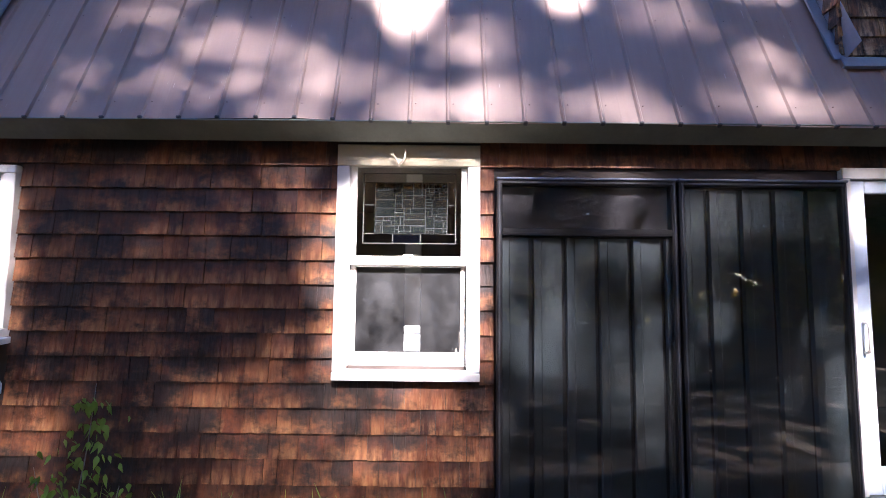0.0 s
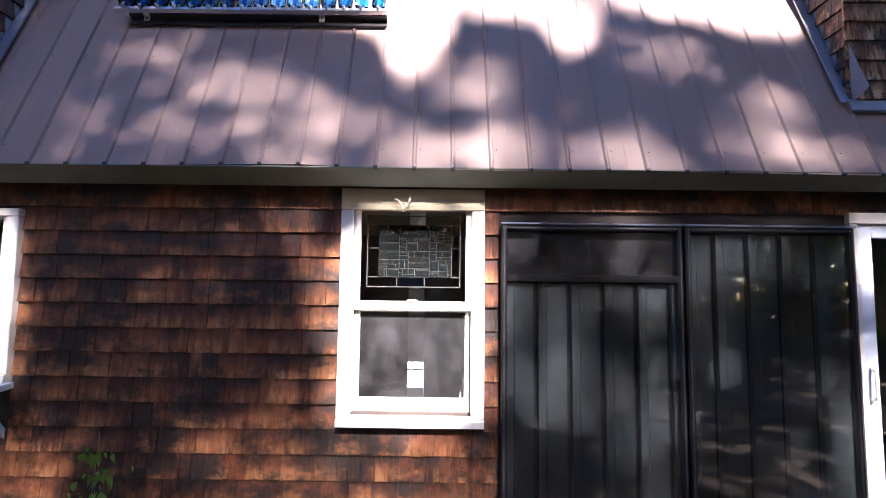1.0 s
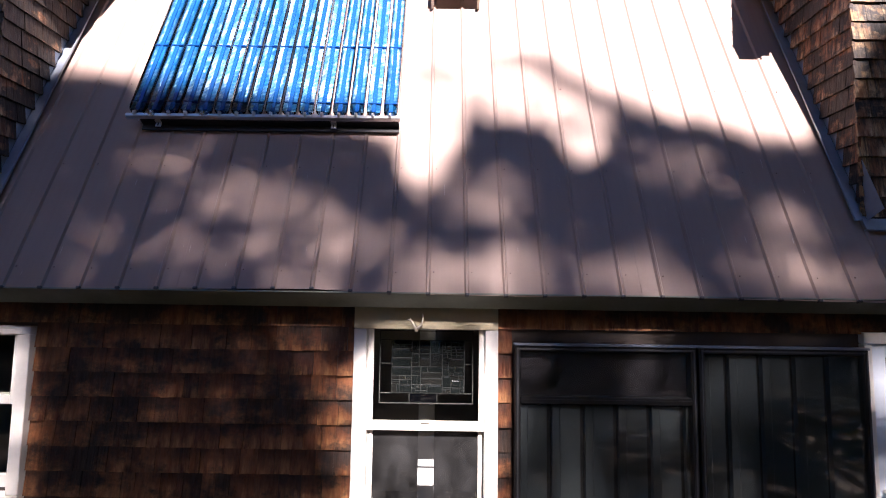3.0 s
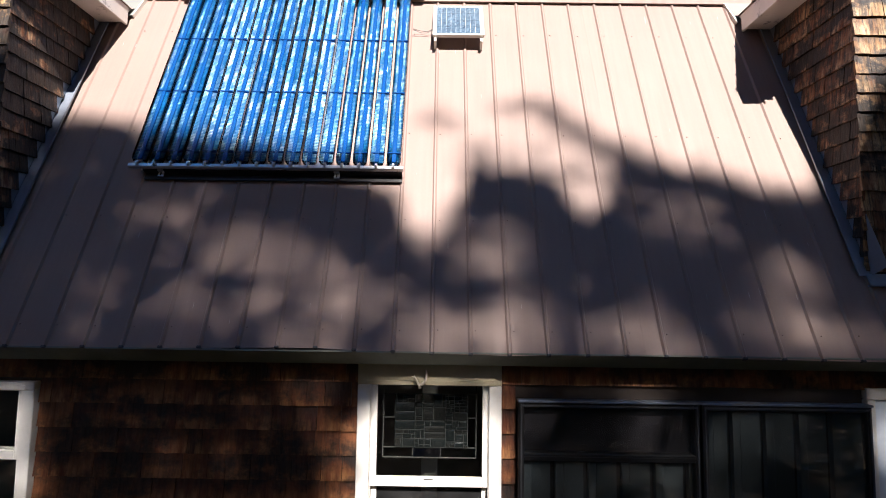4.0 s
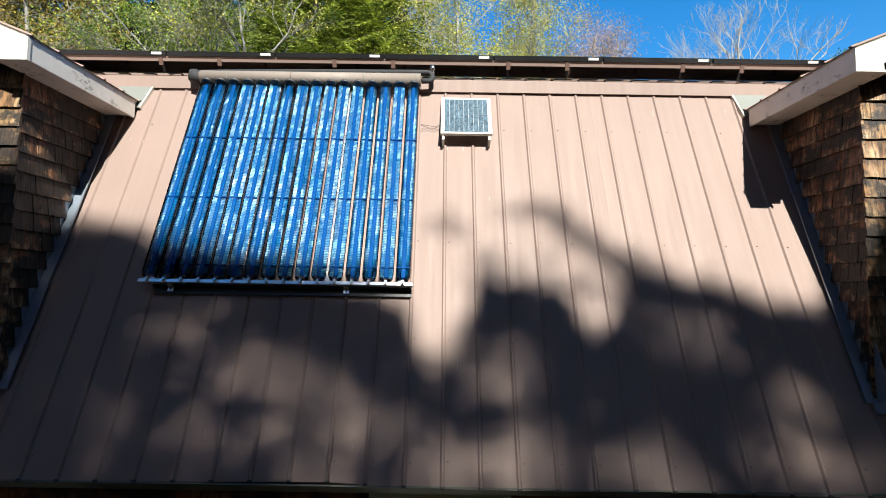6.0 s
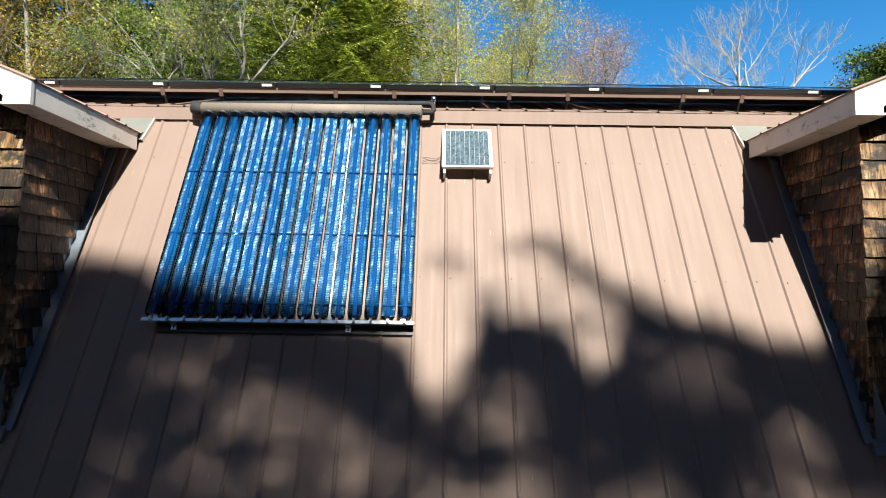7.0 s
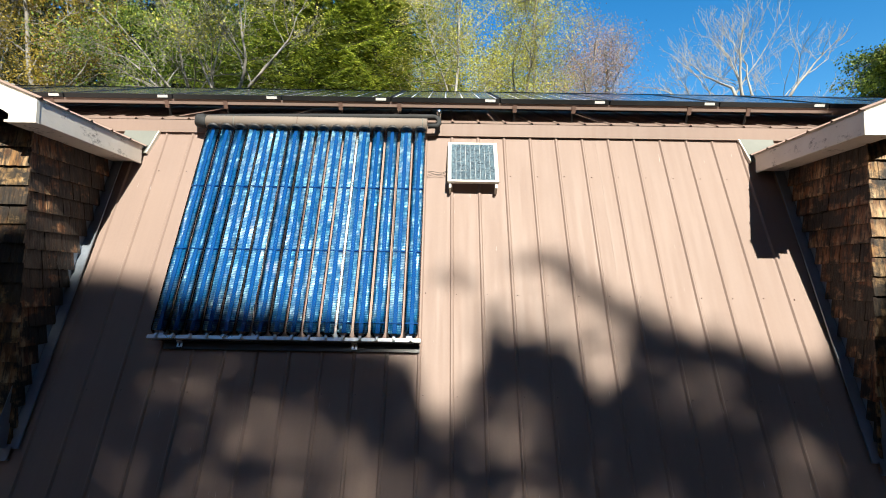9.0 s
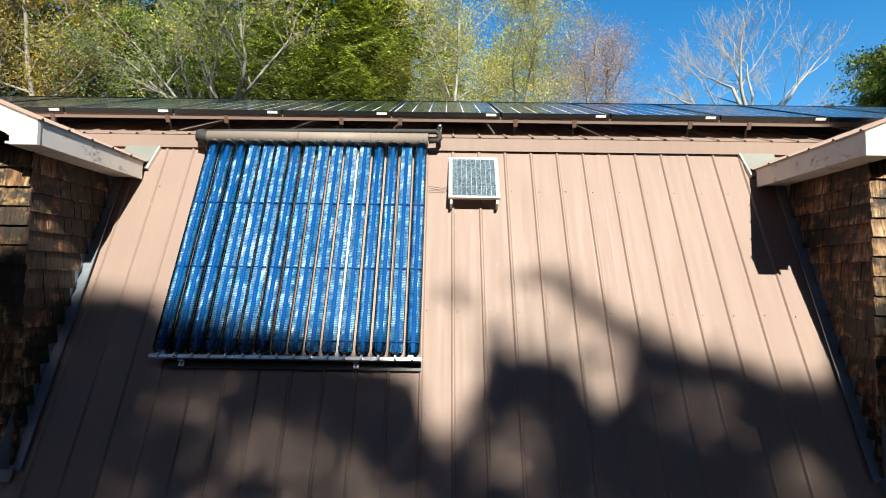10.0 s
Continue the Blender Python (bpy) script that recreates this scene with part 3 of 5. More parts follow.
# ---- window in the middle of the wall ----
def double_hung(name, at, x0, x1, z0, z1, gx0, gx1, zg0, zm0, zm1, zg1, label, head=0.11, fog=None):
    """Casing, jambs, two sashes with panes, sill. x0..x1, z0..z1: outside of the casing; the rest: edges of the glass."""
    win = thing(name, at, label, "window", kind="structure")
    f = -0.252
    for a, b in ((x0, x0 + 0.078), (x1 - 0.078, x1)):
        bm = bmesh.new()
        box(bm, a, b, f, -0.196, z0 + 0.05, z1 - head, bev=0.004)
        part("casing", bm, WHITE, win)
    bm = bmesh.new()
    box(bm, x0, x1, f - 0.002, -0.196, z1 - head + 0.001, z1, bev=0.004)
    box(bm, x0 + 0.05, x1 - 0.05, f - 0.007, f - 0.0025, z1 - head + 0.002, z1 - head + 0.03, bev=0.002)
    part("head_casing", bm, WHITE_SHADED if fog else WHITE, win)
    # jamb liners, seen in the depth of the opening
    for a, b in ((x0 + 0.079, gx0 - 0.034), (gx1 + 0.034, x1 - 0.079)):
        bm = bmesh.new()
        box(bm, a, b, -0.228, -0.06, z0 + 0.08, z1 - head)
        box(bm, a + 0.003, b - 0.003, -0.236, -0.229, z0 + 0.08, z1 - head)
        part("jamb", bm, WHITE, win)
    bm = bmesh.new()
    prism(bm, [(f - 0.016, z0), (f - 0.016, z0 + 0.040), (-0.10, z0 + 0.082), (-0.10, z0)], 0, x0 + 0.0, x1 - 0.0)
    part("sill", bm, WHITE, win)
    for nm, lo, hi, y, rail_lo, rail_hi in (("upper_sash", zm1, zg1, -0.205, 0.055, 0.036), ("lower_sash", zg0, zm0, -0.165, 0.085, 0.05)):
        bm = bmesh.new()
        s = 0.034
        box(bm, gx0 - s, gx0, y - 0.018, y + 0.018, lo - rail_lo, hi + rail_hi, bev=0.003)
        box(bm, gx1, gx1 + s, y - 0.018, y + 0.018, lo - rail_lo, hi + rail_hi, bev=0.003)
        box(bm, gx0, gx1, y - 0.017, y + 0.017, lo - rail_lo, lo, bev=0.003)
        box(bm, gx0, gx1, y - 0.017, y + 0.017, hi, hi + rail_hi, bev=0.003)
        sash = part(nm, bm, WHITE, win)
        bm = bmesh.new()
        box(bm, gx0 - 0.005, gx1 + 0.005, y - 0.003, y + 0.003, lo - 0.005, hi + 0.005)
        p = part("pane", bm, PANE if fog is None or nm == "upper_sash" else fog, sash, "clear window glass" if fog is None or nm == "upper_sash" else "fogged window glass")
        p.visible_shadow = False
    bm = bmesh.new()
    box(bm, (gx0 + gx1) / 2 - 0.03, (gx0 + gx1) / 2 + 0.03, -0.236, -0.222, zm1 - 0.004, zm1 + 0.010, bev=0.002)
    part("sash_lock", bm, WHITE, win)
    return win


double_hung("window_1", (-0.22, -0.22, 0.85), -0.670, 0.222, 0.850, 2.300, -0.551, 0.106, 1.008, 1.537, 1.602, 2.166,
            "white painted double-hung window with an antler hung over it", head=0.135, fog=PANE_FOG)
double_hung("window_2", (-3.15, -0.22, 1.06), -3.62, -2.680, 1.085, 2.150, -3.50, -2.800, 1.235, 1.680, 1.725, 2.09,
            "white double-hung window over a bracketed shelf", head=0.05)


def window_shelf():
    s = thing("window_shelf", (-3.15, -0.3, 0.85), "pale blue-white wooden shelf on diagonal brackets below a window", "shelf")
    bm = bmesh.new()
    prism(bm, [(-0.215, 1.045), (-0.44, 1.025), (-0.44, 1.055), (-0.215, 1.083)], 0, -3.64, -2.655)
    part("shelf_board", bm, PALE_BLUE, s)
    for x in (-3.55, -2.73):
        bm = bmesh.new()
        prism(bm, [(-0.215, 0.74), (-0.215, 0.80), (-0.40, 1.022), (-0.43, 1.022), (-0.43, 1.0)], 0, x, x + 0.045)
        part("bracket", bm, PALE_BLUE, s)


window_shelf()


def art_glass():
    """A leaded panel hung behind the upper pane: small bevelled pieces within a border."""
    y = -0.12
    x0, x1, z0, z1 = -0.521, 0.073, 1.692, 2.147
    ix0, ix1, iz0, iz1 = -0.447, 0.018, 1.754, 2.088
    p = thing("leaded_glass_panel", (-0.22, y, z0), "leaded art glass in grey and clear pieces behind the upper sash", "stained glass")
    cames, fine = bmesh.new(), bmesh.new()

    def came(a, b, c, d, w=0.0035, into=None):
        box(into or cames, a - (w if a == b else 0), b + (w if a == b else 0), y - 0.006, y + 0.006, c - (w if c == d else 0), d + (w if c == d else 0))
    for a, b, c, d in ((x0, x1, z0, z0), (x0, x1, z1, z1), (x0, x0, z0, z1), (x1, x1, z0, z1)):
        came(a, b, c, d, 0.0024)
    for a, b, c, d in ((ix0, ix1, iz0, iz0), (ix0, ix1, iz1, iz1), (ix0, ix0, iz0, iz1), (ix1, ix1, iz0, iz1)):
        came(a, b, c, d, 0.0018)
    r = rnd(21)
    cells = []

    def split(a, b, c, d, deep):
        w, h = b - a, d - c
        if deep == 0 or (w < 0.05 and h < 0.035) or (deep < 3 and r.random() < 0.10):
            cells.append((a, b, c, d))
            return
        if (w > h * 1.9 or (w > h * 0.9 and r.random() < 0.5)) and w > 0.05:
            k = a + w * r.choice((0.3, 0.4, 0.6, 0.7))
            split(a, k, c, d, deep - 1), split(k, b, c, d, deep - 1)
        else:
            k = c + h * r.choice((0.33, 0.5, 0.67))
            split(a, b, c, k, deep - 1), split(a, b, k, d, deep - 1)
    split(ix0, ix1, iz0, iz1, 7)
    for a, b, c, d in cells:
        came(a, b, c, c, 0.0014, fine), came(a, a, c, d, 0.0014, fine)
    for k in (0.32, 0.62):
        came(x0 + (x1 - x0) * k, x0 + (x1 - x0) * k, z0, iz0, 0.002)
    for x in (x0, ix1):
        z = (z0 + z1) / 2 + 0.02
        came(x, x + (ix0 - x0 if x == x0 else x1 - ix1), z, z, 0.002)
    for z in (iz0, iz1):
        came(x0, ix0, z, z, 0.002), came(ix1, x1, z, z, 0.002)
    part("border_came", cames, CAME, p)
    part("lead_came", fine, CAME_FINE, p)
    for a, b, c, d in cells:
        bm = bmesh.new()
        g = min(b - a, d - c) * 0.22
        vs = box(bm, a + 0.002, b - 0.002, y - 0.001, y + 0.003, c + 0.002, d - 0.002)
        top = [bm.verts.new((xx, y - 0.005, zz)) for xx, zz in ((a + g, c + g), (b - g, c + g), (b - g, d - g), (a + g, d - g))]
        rim = [bm.verts.new((xx, y - 0.0012, zz)) for xx, zz in ((a + .002, c + .002), (b - .002, c + .002), (b - .002, d - .002), (a + .002, d - .002))]
        bm.faces.new(top)
        for i in range(4):
            bm.faces.new((rim[i], rim[(i + 1) % 4], top[(i + 1) % 4], top[i]))
        k = r.random()
        part("glass_piece", bm, BEVEL_GLASS if k < 0.72 else DARK_GLASS, p)
    bm = bmesh.new()
    box(bm, x0 + (x1 - x0) * 0.33, x0 + (x1 - x0) * 0.61, y - 0.001, y + 0.002, z0 + 0.005, iz0 - 0.004)
    part("border_piece", bm, BLUE_GLASS, p, "dark blue glass")


art_glass()


def antler():
    bm = bmesh.new()
    y = -0.285
    sweep(bm, [(-0.283, y + 0.01, 2.155), (-0.287, y, 2.172), (-0.300, y - 0.01, 2.198), (-0.317, y - 0.012, 2.222), (-0.320, y - 0.01, 2.234)], [0.009, 0.008, 0.007, 0.006, 0.002], 7)
    sweep(bm, [(-0.285, y + 0.004, 2.168), (-0.262, y - 0.006, 2.182), (-0.246, y - 0.012, 2.208), (-0.243, y - 0.008, 2.240), (-0.247, y, 2.262)], [0.008, 0.008, 0.007, 0.005, 0.002], 7)
    sweep(bm, [(-0.317, y - 0.012, 2.222), (-0.336, y - 0.012, 2.226), (-0.340, y - 0.01, 2.230)], [0.005, 0.004, 0.0015], 6)
    solid("antler", bm, BONE, "small bleached forked antler hung on the window head", "antler")


antler()


# the room behind: a white post and a dark chest, seen through the panes
bm = bmesh.new()
box(bm, -0.302, -0.180, 0.58, 0.69, 0.15, 2.318, bev=0.004)
solid("post", bm, POST_PAINT, "white painted post inside the room", "post", "structure")
bm = bmesh.new()
for dx, top in ((0.0, 1.14), (0.022, 1.08), (-0.016, 1.03)):
    sweep(bm, [(0.115 + dx * 0.3, -0.085, 0.905), (0.112 + dx, -0.088, 0.96), (0.105 + dx * 1.2, -0.085, top - 0.04), (0.100 + dx, -0.08, top)], [0.013, 0.012, 0.008, 0.002], 7)
solid("antler_piece", bm, BONE, "pale pronged antler piece standing inside the lower pane", "antler")


# ---- sliding door ----
def sliding_door():
    d = thing("door_1", (3.4, -0.2, 0.2), "white framed sliding glass door with a pull handle", "door", kind="structure")
    bm = bmesh.new()
    box(bm, 2.482, 4.30, -0.235, -0.06, 2.115, 2.185, bev=0.004)
    box(bm, 2.482, 2.535, -0.235, -0.06, 0.20, 2.113, bev=0.004)
    box(bm, 4.25, 4.30, -0.235, -0.06, 0.20, 2.113, bev=0.004)
    part("frame", bm, WHITE, d)
    bm = bmesh.new()
    box(bm, 2.47, 4.31, -0.30, -0.05, 0.13, 0.197, bev=0.006)
    part("sill", bm, GREY_PLATE, d)
    for x0, x1, y in ((2.545, 3.43, -0.19), (3.36, 4.245, -0.13)):
        bm = bmesh.new()
        w = 0.088
        box(bm, x0, x0 + w, y - 0.022, y + 0.022, 0.203, 2.11, bev=0.005)
        box(bm, x1 - w, x1, y - 0.022, y + 0.022, 0.203, 2.11, bev=0.005)
        box(bm, x0 + w, x1 - w, y - 0.021, y + 0.021, 0.203, 0.36, bev=0.005)
        box(bm, x0 + w, x1 - w, y - 0.021, y + 0.021, 2.03, 2.11, bev=0.005)
        leaf = part("door_leaf", bm, PALE_BLUE, d, "pale blue-white door leaf")
        bm = bmesh.new()
        box(bm, x0 + w - 0.004, x1 - w + 0.004, y - 0.004, y + 0.004, 0.355, 2.035)
        g = part("pane", bm, PANE, leaf, "clear door glass")
        g.visible_shadow = False
    bm = bmesh.new()
    x, y = 2.580, -0.212
    sweep(bm, [(x, y, 1.04), (x, y - 0.035, 1.05), (x, y - 0.042, 1.09), (x, y - 0.042, 1.18), (x, y - 0.035, 1.22), (x, y, 1.23)], 0.011, 8)
    part("handle", bm, WHITE, d)


sliding_door()


# ---- black glazed air heaters on the wall ----
def air_heater(x0, x1, z0, z1, label, mid=None):
    h = thing("solar_air_heater", ((x0 + x1) / 2, -0.24, z0), label, "solar panel", "air heaters on the wall")
    y0, y1 = -0.285, -0.198
    bm = bmesh.new()
    w = 0.034
    box(bm, x0, x0 + w, y0, y1, z0, z1, bev=0.004)
    box(bm, x1 - w, x1, y0, y1, z0, z1, bev=0.004)
    box(bm, x0 + w, x1 - w, y0 + 0.002, y1, z1 - w, z1, bev=0.004)
    box(bm, x0 + w, x1 - w, y0 + 0.002, y1, z0, z0 + w, bev=0.004)
    fr = part("frame", bm, BLACK, h)
    bm = bmesh.new()
    box(bm, x0 + 0.012, x0 + 0.020, y0 - 0.008, y0 - 0.001, z0 + 0.01, z1 - 0.01)
    box(bm, x1 - 0.020, x1 - 0.012, y0 - 0.008, y0 - 0.001, z0 + 0.01, z1 - 0.01)
    box(bm, x0 + 0.021, x1 - 0.021, y0 - 0.008, y0 - 0.001, z1 - 0.022, z1 - 0.013)
    part("glazing_bead", bm, EDGE_HIGHLIGHT, h, "grey-black glazing bead lightened for highlights")
    bm = bmesh.new()
    box(bm, x0 - 0.005, x1 + 0.005, y0 - 0.010, y1 - 0.03, z1 + 0.001, z1 + 0.014, bev=0.003)
    part("top_flashing", bm, ZINC, h, "dull metal strip along the top")
    tops = [(z0 + w, z1 - w)]
    if mid:
        bm = bmesh.new()
        box(bm, x0 + w, x1 - w, y0 - 0.004, y1, mid - 0.022, mid + 0.022, bev=0.004)
        box(bm, x0 + w, x1 - w, y0 - 0.010, y0 - 0.005, mid - 0.006, mid + 0.006)
        part("mid_rail", bm, BLACK, h)
        tops = [(z0 + w, mid - 0.022), (mid + 0.022, z1 - w)]
        bm = bmesh.new()
        box(bm, x0 + w, x1 - w, -0.225, -0.20, mid + 0.022, z1 - w)
        part("back_panel", bm, DARK_BOX, h)
    # black tray, and absorber plates with raised lips in front of it
    lo, hi = tops[0]
    bm = bmesh.new()
    box(bm, x0 + w, x1 - w, -0.207, -0.200, lo, hi)
    part("tray", bm, TRAY, h, "black tray behind the absorber plates")
    pitch, gap = 0.203, 0.032
    edges = [x0 + w]
    x = x0 + 0.215 if mid else x0 + 0.185
    while x < x1 - w - 0.02:
        edges += [x - gap / 2, x + gap / 2]
        x += pitch
    edges.append(x1 - w)
    for a, b in zip(edges[0::2], edges[1::2]):
        if b - a < 0.02:
            continue
        lip = min(0.044, (b - a) * 0.4)
        bm = bmesh.new()
        prism(bm, [(a, -0.210), (a, -0.250), (a + lip, -0.250), (a + lip + 0.006, -0.243), (b, -0.240), (b, -0.210)], 2, lo + 0.002, hi - 0.012)
        part("absorber", bm, ABSORBER, h, "matt black folded metal plate")
    for lo, hi in tops:
        bm = bmesh.new()
        box(bm, x0 + w - 0.003, x1 - w + 0.003, -0.272, -0.268, lo - 0.003, hi + 0.003)
        g = part("glazing", bm, PANE_DARK, h, "glass pane with a painted haze")
        g.visible_shadow = False


air_heater(0.322, 1.424, 0.06, 2.078, "black framed solar air heater with a plain top box", 1.755)
air_heater(1.440, 2.470, 0.06, 2.078, "black framed solar air heater with one tall glass")


# ---- dormers ----
def dormer(side, xc, depth_x, label):
    """side +1: east of the roof bay, its cheek faces west; -1: its mirror image. xc: the cheek's plane."""
    s = side
    d = thing("dormer", (xc + s * 1.2, 0.3, 3.0), label, "dormer", "dormers on the lower roof", "structure")
    fy = -0.225                                   # sheathing of the front
    ztop = 4.95
    wide = 2.5
    far = xc + s * wide

    def xs(a, b):
        return (min(a, b), max(a, b))
    # cheek: follows the roof slope below
    bm = bmesh.new()
    a, b = xs(xc + s * 0.018, xc + s * 0.12)
    def zr(y):
        return EAVE_Z + (y - EAVE_Y) * math.tan(SLOPE)
    prism(bm, [(fy, zr(fy) - 0.05), (fy, ztop), (0.66, ztop), (0.66, zr(0.66) - 0.05)], 0, a, b)
    cheek = part("cheek_wall", bm, SHEATH, d, "side wall of weathered cedar shingles")
    bm = bmesh.new()
    a, b = xs(xc + s * 0.121, far)
    box(bm, a, b, fy, fy + 0.1, zr(fy) - 0.05, 5.0)
    prism(bm, [(xc + s * 0.121, 5.0), (far, 5.0), (xc + s * wide / 2, 5.42)], 1, fy, fy + 0.1)
    front = part("front_wall", bm, SHEATH, d, "front wall of weathered cedar shingles")
    # roof: two slopes, ribs running down to the eave
    rise = 0.40
    eave_x, eave_z = xc - s * 0.215, 5.100
    ridge_x = xc + s * wide / 2
    run = abs(ridge_x - eave_x)
    ang = math.atan(rise)
    for sg, ex in ((s, eave_x), (-s, ridge_x + s * run)):
        # local: x along y of the world, y up the slope
        m = Matrix(((0, sg * math.cos(ang), -sg * math.sin(ang), ex), (1, 0, 0, 0), (0, math.sin(ang), math.cos(ang), eave_z), (0, 0, 0, 1)))
        bm = bmesh.new()
        box(bm, -0.47, 1.9, 0.012, run / math.cos(ang), -0.05, -0.004, m)
        part("roof_deck", bm, WHITE_OLD, d)
        bm = bmesh.new()
        sheet(bm, -0.485, 1.9, -0.012, run / math.cos(ang) + 0.01, m, 0.003, 0.0, 1)
        part("roof_sheet", bm, ROOF_BROWN, d, "brown ribbed metal")
    # side fascia and soffit of the eave
    bm = bmesh.new()
    a, b = xs(eave_x, eave_x + s * 0.024)
    box(bm, a, b, -0.455, 0.64, 4.940, 5.082, bev=0.003)
    part("side_fascia", bm, WHITE_OLD, d, "mildewed white fascia board")
    bm = bmesh.new()
    a, b = xs(eave_x + s * 0.025, xc + s * 0.018)
    box(bm, a, b, -0.44, 0.62, 4.952, 4.966)
    part("eave_soffit", bm, WHITE_OLD, d)
    # rake boards on the front, with a boxed return at the foot
    for sg, ex in ((s, eave_x), (-s, ridge_x + s * run)):
        bm = bmesh.new()
        prism(bm, [(ex - sg * 0.004, 4.936), (ex + sg * 0.17, 4.936), (ex + sg * 0.17, 4.99), (ex + sg * 0.20, 5.01),
                   (ridge_x, 5.01 + (run - 0.20) * rise), (ridge_x, 5.082 + run * rise), (ex - sg * 0.004, 5.082)], 1, -0.482, -0.456)
        part("rake_board", bm, WHITE, d, "white painted rake board")
    bm = bmesh.new()
    prism(bm, [(eave_x + s * 0.16, 4.985), (ridge_x, 4.985 + (run - 0.16) * rise), (ridge_x, 4.999 + (run - 0.16) * rise), (eave_x + s * 0.16, 4.999)], 1, -0.455, fy)
    part("rake_soffit", bm, SHEATH, d)
    # flashing where the cheek meets the roof: a leg on the roof and one up the wall
    bm = bmesh.new()
    a, b = xs(xc - s * 0.062, xc + s * 0.0125)
    box(bm, a, b, 0.52, 2.95, 0.004, 0.010, ON_ROOF)
    a, b = xs(xc + s * 0.0130, xc + s * 0.0165)
    box(bm, a, b, 0.52, 2.90, 0.011, 0.150, ON_ROOF)
    a, b = xs(xc - s * 0.066, xc - s * 0.058)
    box(bm, a, b, 0.52, 2.95, 0.0105, 0.020, ON_ROOF)
    part("side_flashing", bm, ZINC, d, "bare metal flashing reflecting the sky")
    bm = bmesh.new()
    a, b = xs(xc - s * 0.02, far)
    box(bm, a, b, 0.455, 0.53, 0.012, 0.018, ON_ROOF)
    box(bm, a, b, 0.449, 0.458, -0.004, 0.020, ON_ROOF)
    part("apron_flashing", bm, ZINC, d, "bare metal apron on the roof")
    return d, cheek, front


dormer_e, cheek_e, front_e = dormer(1, 2.520, 2.5, "shingled dormer with a white trimmed metal gable roof")
dormer_w, cheek_w, front_w = dormer(-1, -3.048, 2.5, "shingled dormer with a white trimmed metal gable roof")


# ---- evacuated tube collector ----
def collector():
    c = thing("solar_collector", (-1.38, 0.0, 3.4), "evacuated tube solar collector with blue fins on the roof", "solar collector")
    x0, x1, n = -2.322, -0.434, 16
    pitch = (x1 - x0 - 0.02) / n
    lo, hi, off = 1.275, 3.085, 0.090
    for i in range(n):
        x = x0 + 0.01 + pitch * (i + 0.5)
        bm = bmesh.new()
        # closed glass tube with a domed foot
        m = ON_ROOF @ Matrix.Translation((x, 0, off))
        prof = [(lo - 0.012, 0.012), (lo - 0.004, 0.032), (lo + 0.012, 0.045), (lo + 0.035, 0.050), (hi - 0.01, 0.050)]
        rings = []
        for u, r in prof:
            rings.append([bm.verts.new(m @ Vector((r * math.cos(a), u, r * math.sin(a)))) for a in [2 * math.pi * j / 24 for j in range(24)]])
        for a, b in zip(rings, rings[1:]):
            for j in range(24):
                bm.faces.new((a[j], a[(j + 1) % 24], b[(j + 1) % 24], b[j])).smooth = True
        bm.faces.new(rings[0])
        tube = part("tube", bm, TUBE_GLASS, c, "clear glass tube")
        tube.visible_shadow = False
        # fin: a shallow V of metal, the heat pipe along its middle
        r = rnd(100 + i)
        tilt = r.uniform(0.09, 0.22)
        fin_m = Matrix.Translation((x, (lo + hi) / 2, off)) @ Euler((0, tilt, 0)).to_matrix().to_4x4()
        bm = bmesh.new()
        rows = 10
        half = (hi - lo) / 2 - 0.02
        grid = []
        for k in range(rows + 1):
            u = -half + 2 * half * k / rows
            wob = 0.0016 * math.sin(k * 2.1 + i * 1.7)
            grid.append([bm.verts.new((xx, u, zz + wob * (1 if xx > 0 else -1))) for xx, zz in ((-0.0445, -0.001), (-0.030, -0.0025), (-0.010, -0.004), (0.010, -0.004), (0.030, -0.0025), (0.0445, -0.001))])
        for a, b in zip(grid, grid[1:]):
            for j in range(5):
                bm.faces.new((a[j], a[j + 1], b[j + 1], b[j])).smooth = True
        back = bmesh.ops.solidify(bm, geom=bm.faces[:], thickness=0.001)
        me = mesh_of(bm, FIN, "fin")
        fin = new("fin", me)
        fin.parent = tube
        fin.matrix_basis = ON_ROOF @ fin_m
        tagged(fin, "blue coated metal fin")
        bm = bmesh.new()
        box(bm, x - 0.0150, x + 0.0150, lo + 0.02, hi - 0.012, off - 0.006, off + 0.004, ON_ROOF, 0.003)
        part("heat_pipe", bm, HEATPIPE, tube, "dark blue heat pipe")
        for f in (0.02, 0.34, 0.66):
            u = lo + 0.06 + (hi - lo - 0.06) * f
            bm = bmesh.new()
            box(bm, x - 0.046, x + 0.046, u - 0.004, u + 0.004, off - 0.008, off + 0.010, ON_ROOF)
            part("spacer", bm, HEATPIPE, tube)
        # rubber collar at the header
        bm = bmesh.new()
        sweep(bm, [(x, hi - 0.018, off), (x, hi + 0.004, off), (x, hi + 0.018, off)], [0.053, 0.053, 0.040], 14, ON_ROOF)
        part("collar", bm, RUBBER, c)
        # clip on the foot rail
        bm = bmesh.new()
        box(bm, x - 0.010, x + 0.010, lo - 0.036, lo - 0.004, off + 0.005, off + 0.022, ON_ROOF, 0.003)
        sweep(bm, [(x, lo - 0.022, off + 0.020), (x, lo - 0.022, off + 0.030)], 0.008, 8, ON_ROOF)
        part("clip", bm, STEEL, c)
    bm = bmesh.new()
    box(bm, x0, x1, lo - 0.040, lo - 0.012, off - 0.030, off + 0.004, ON_ROOF, 0.003)
    part("foot_rail", bm, STEEL, c, "bright steel foot rail")
    # black strip and skirt added to paint the collector's shade on the roof
    bm = bmesh.new()
    box(bm, x0 + 0.09, x1 - 0.01, lo - 0.088, lo - 0.045, 0.001, 0.012, ON_ROOF)
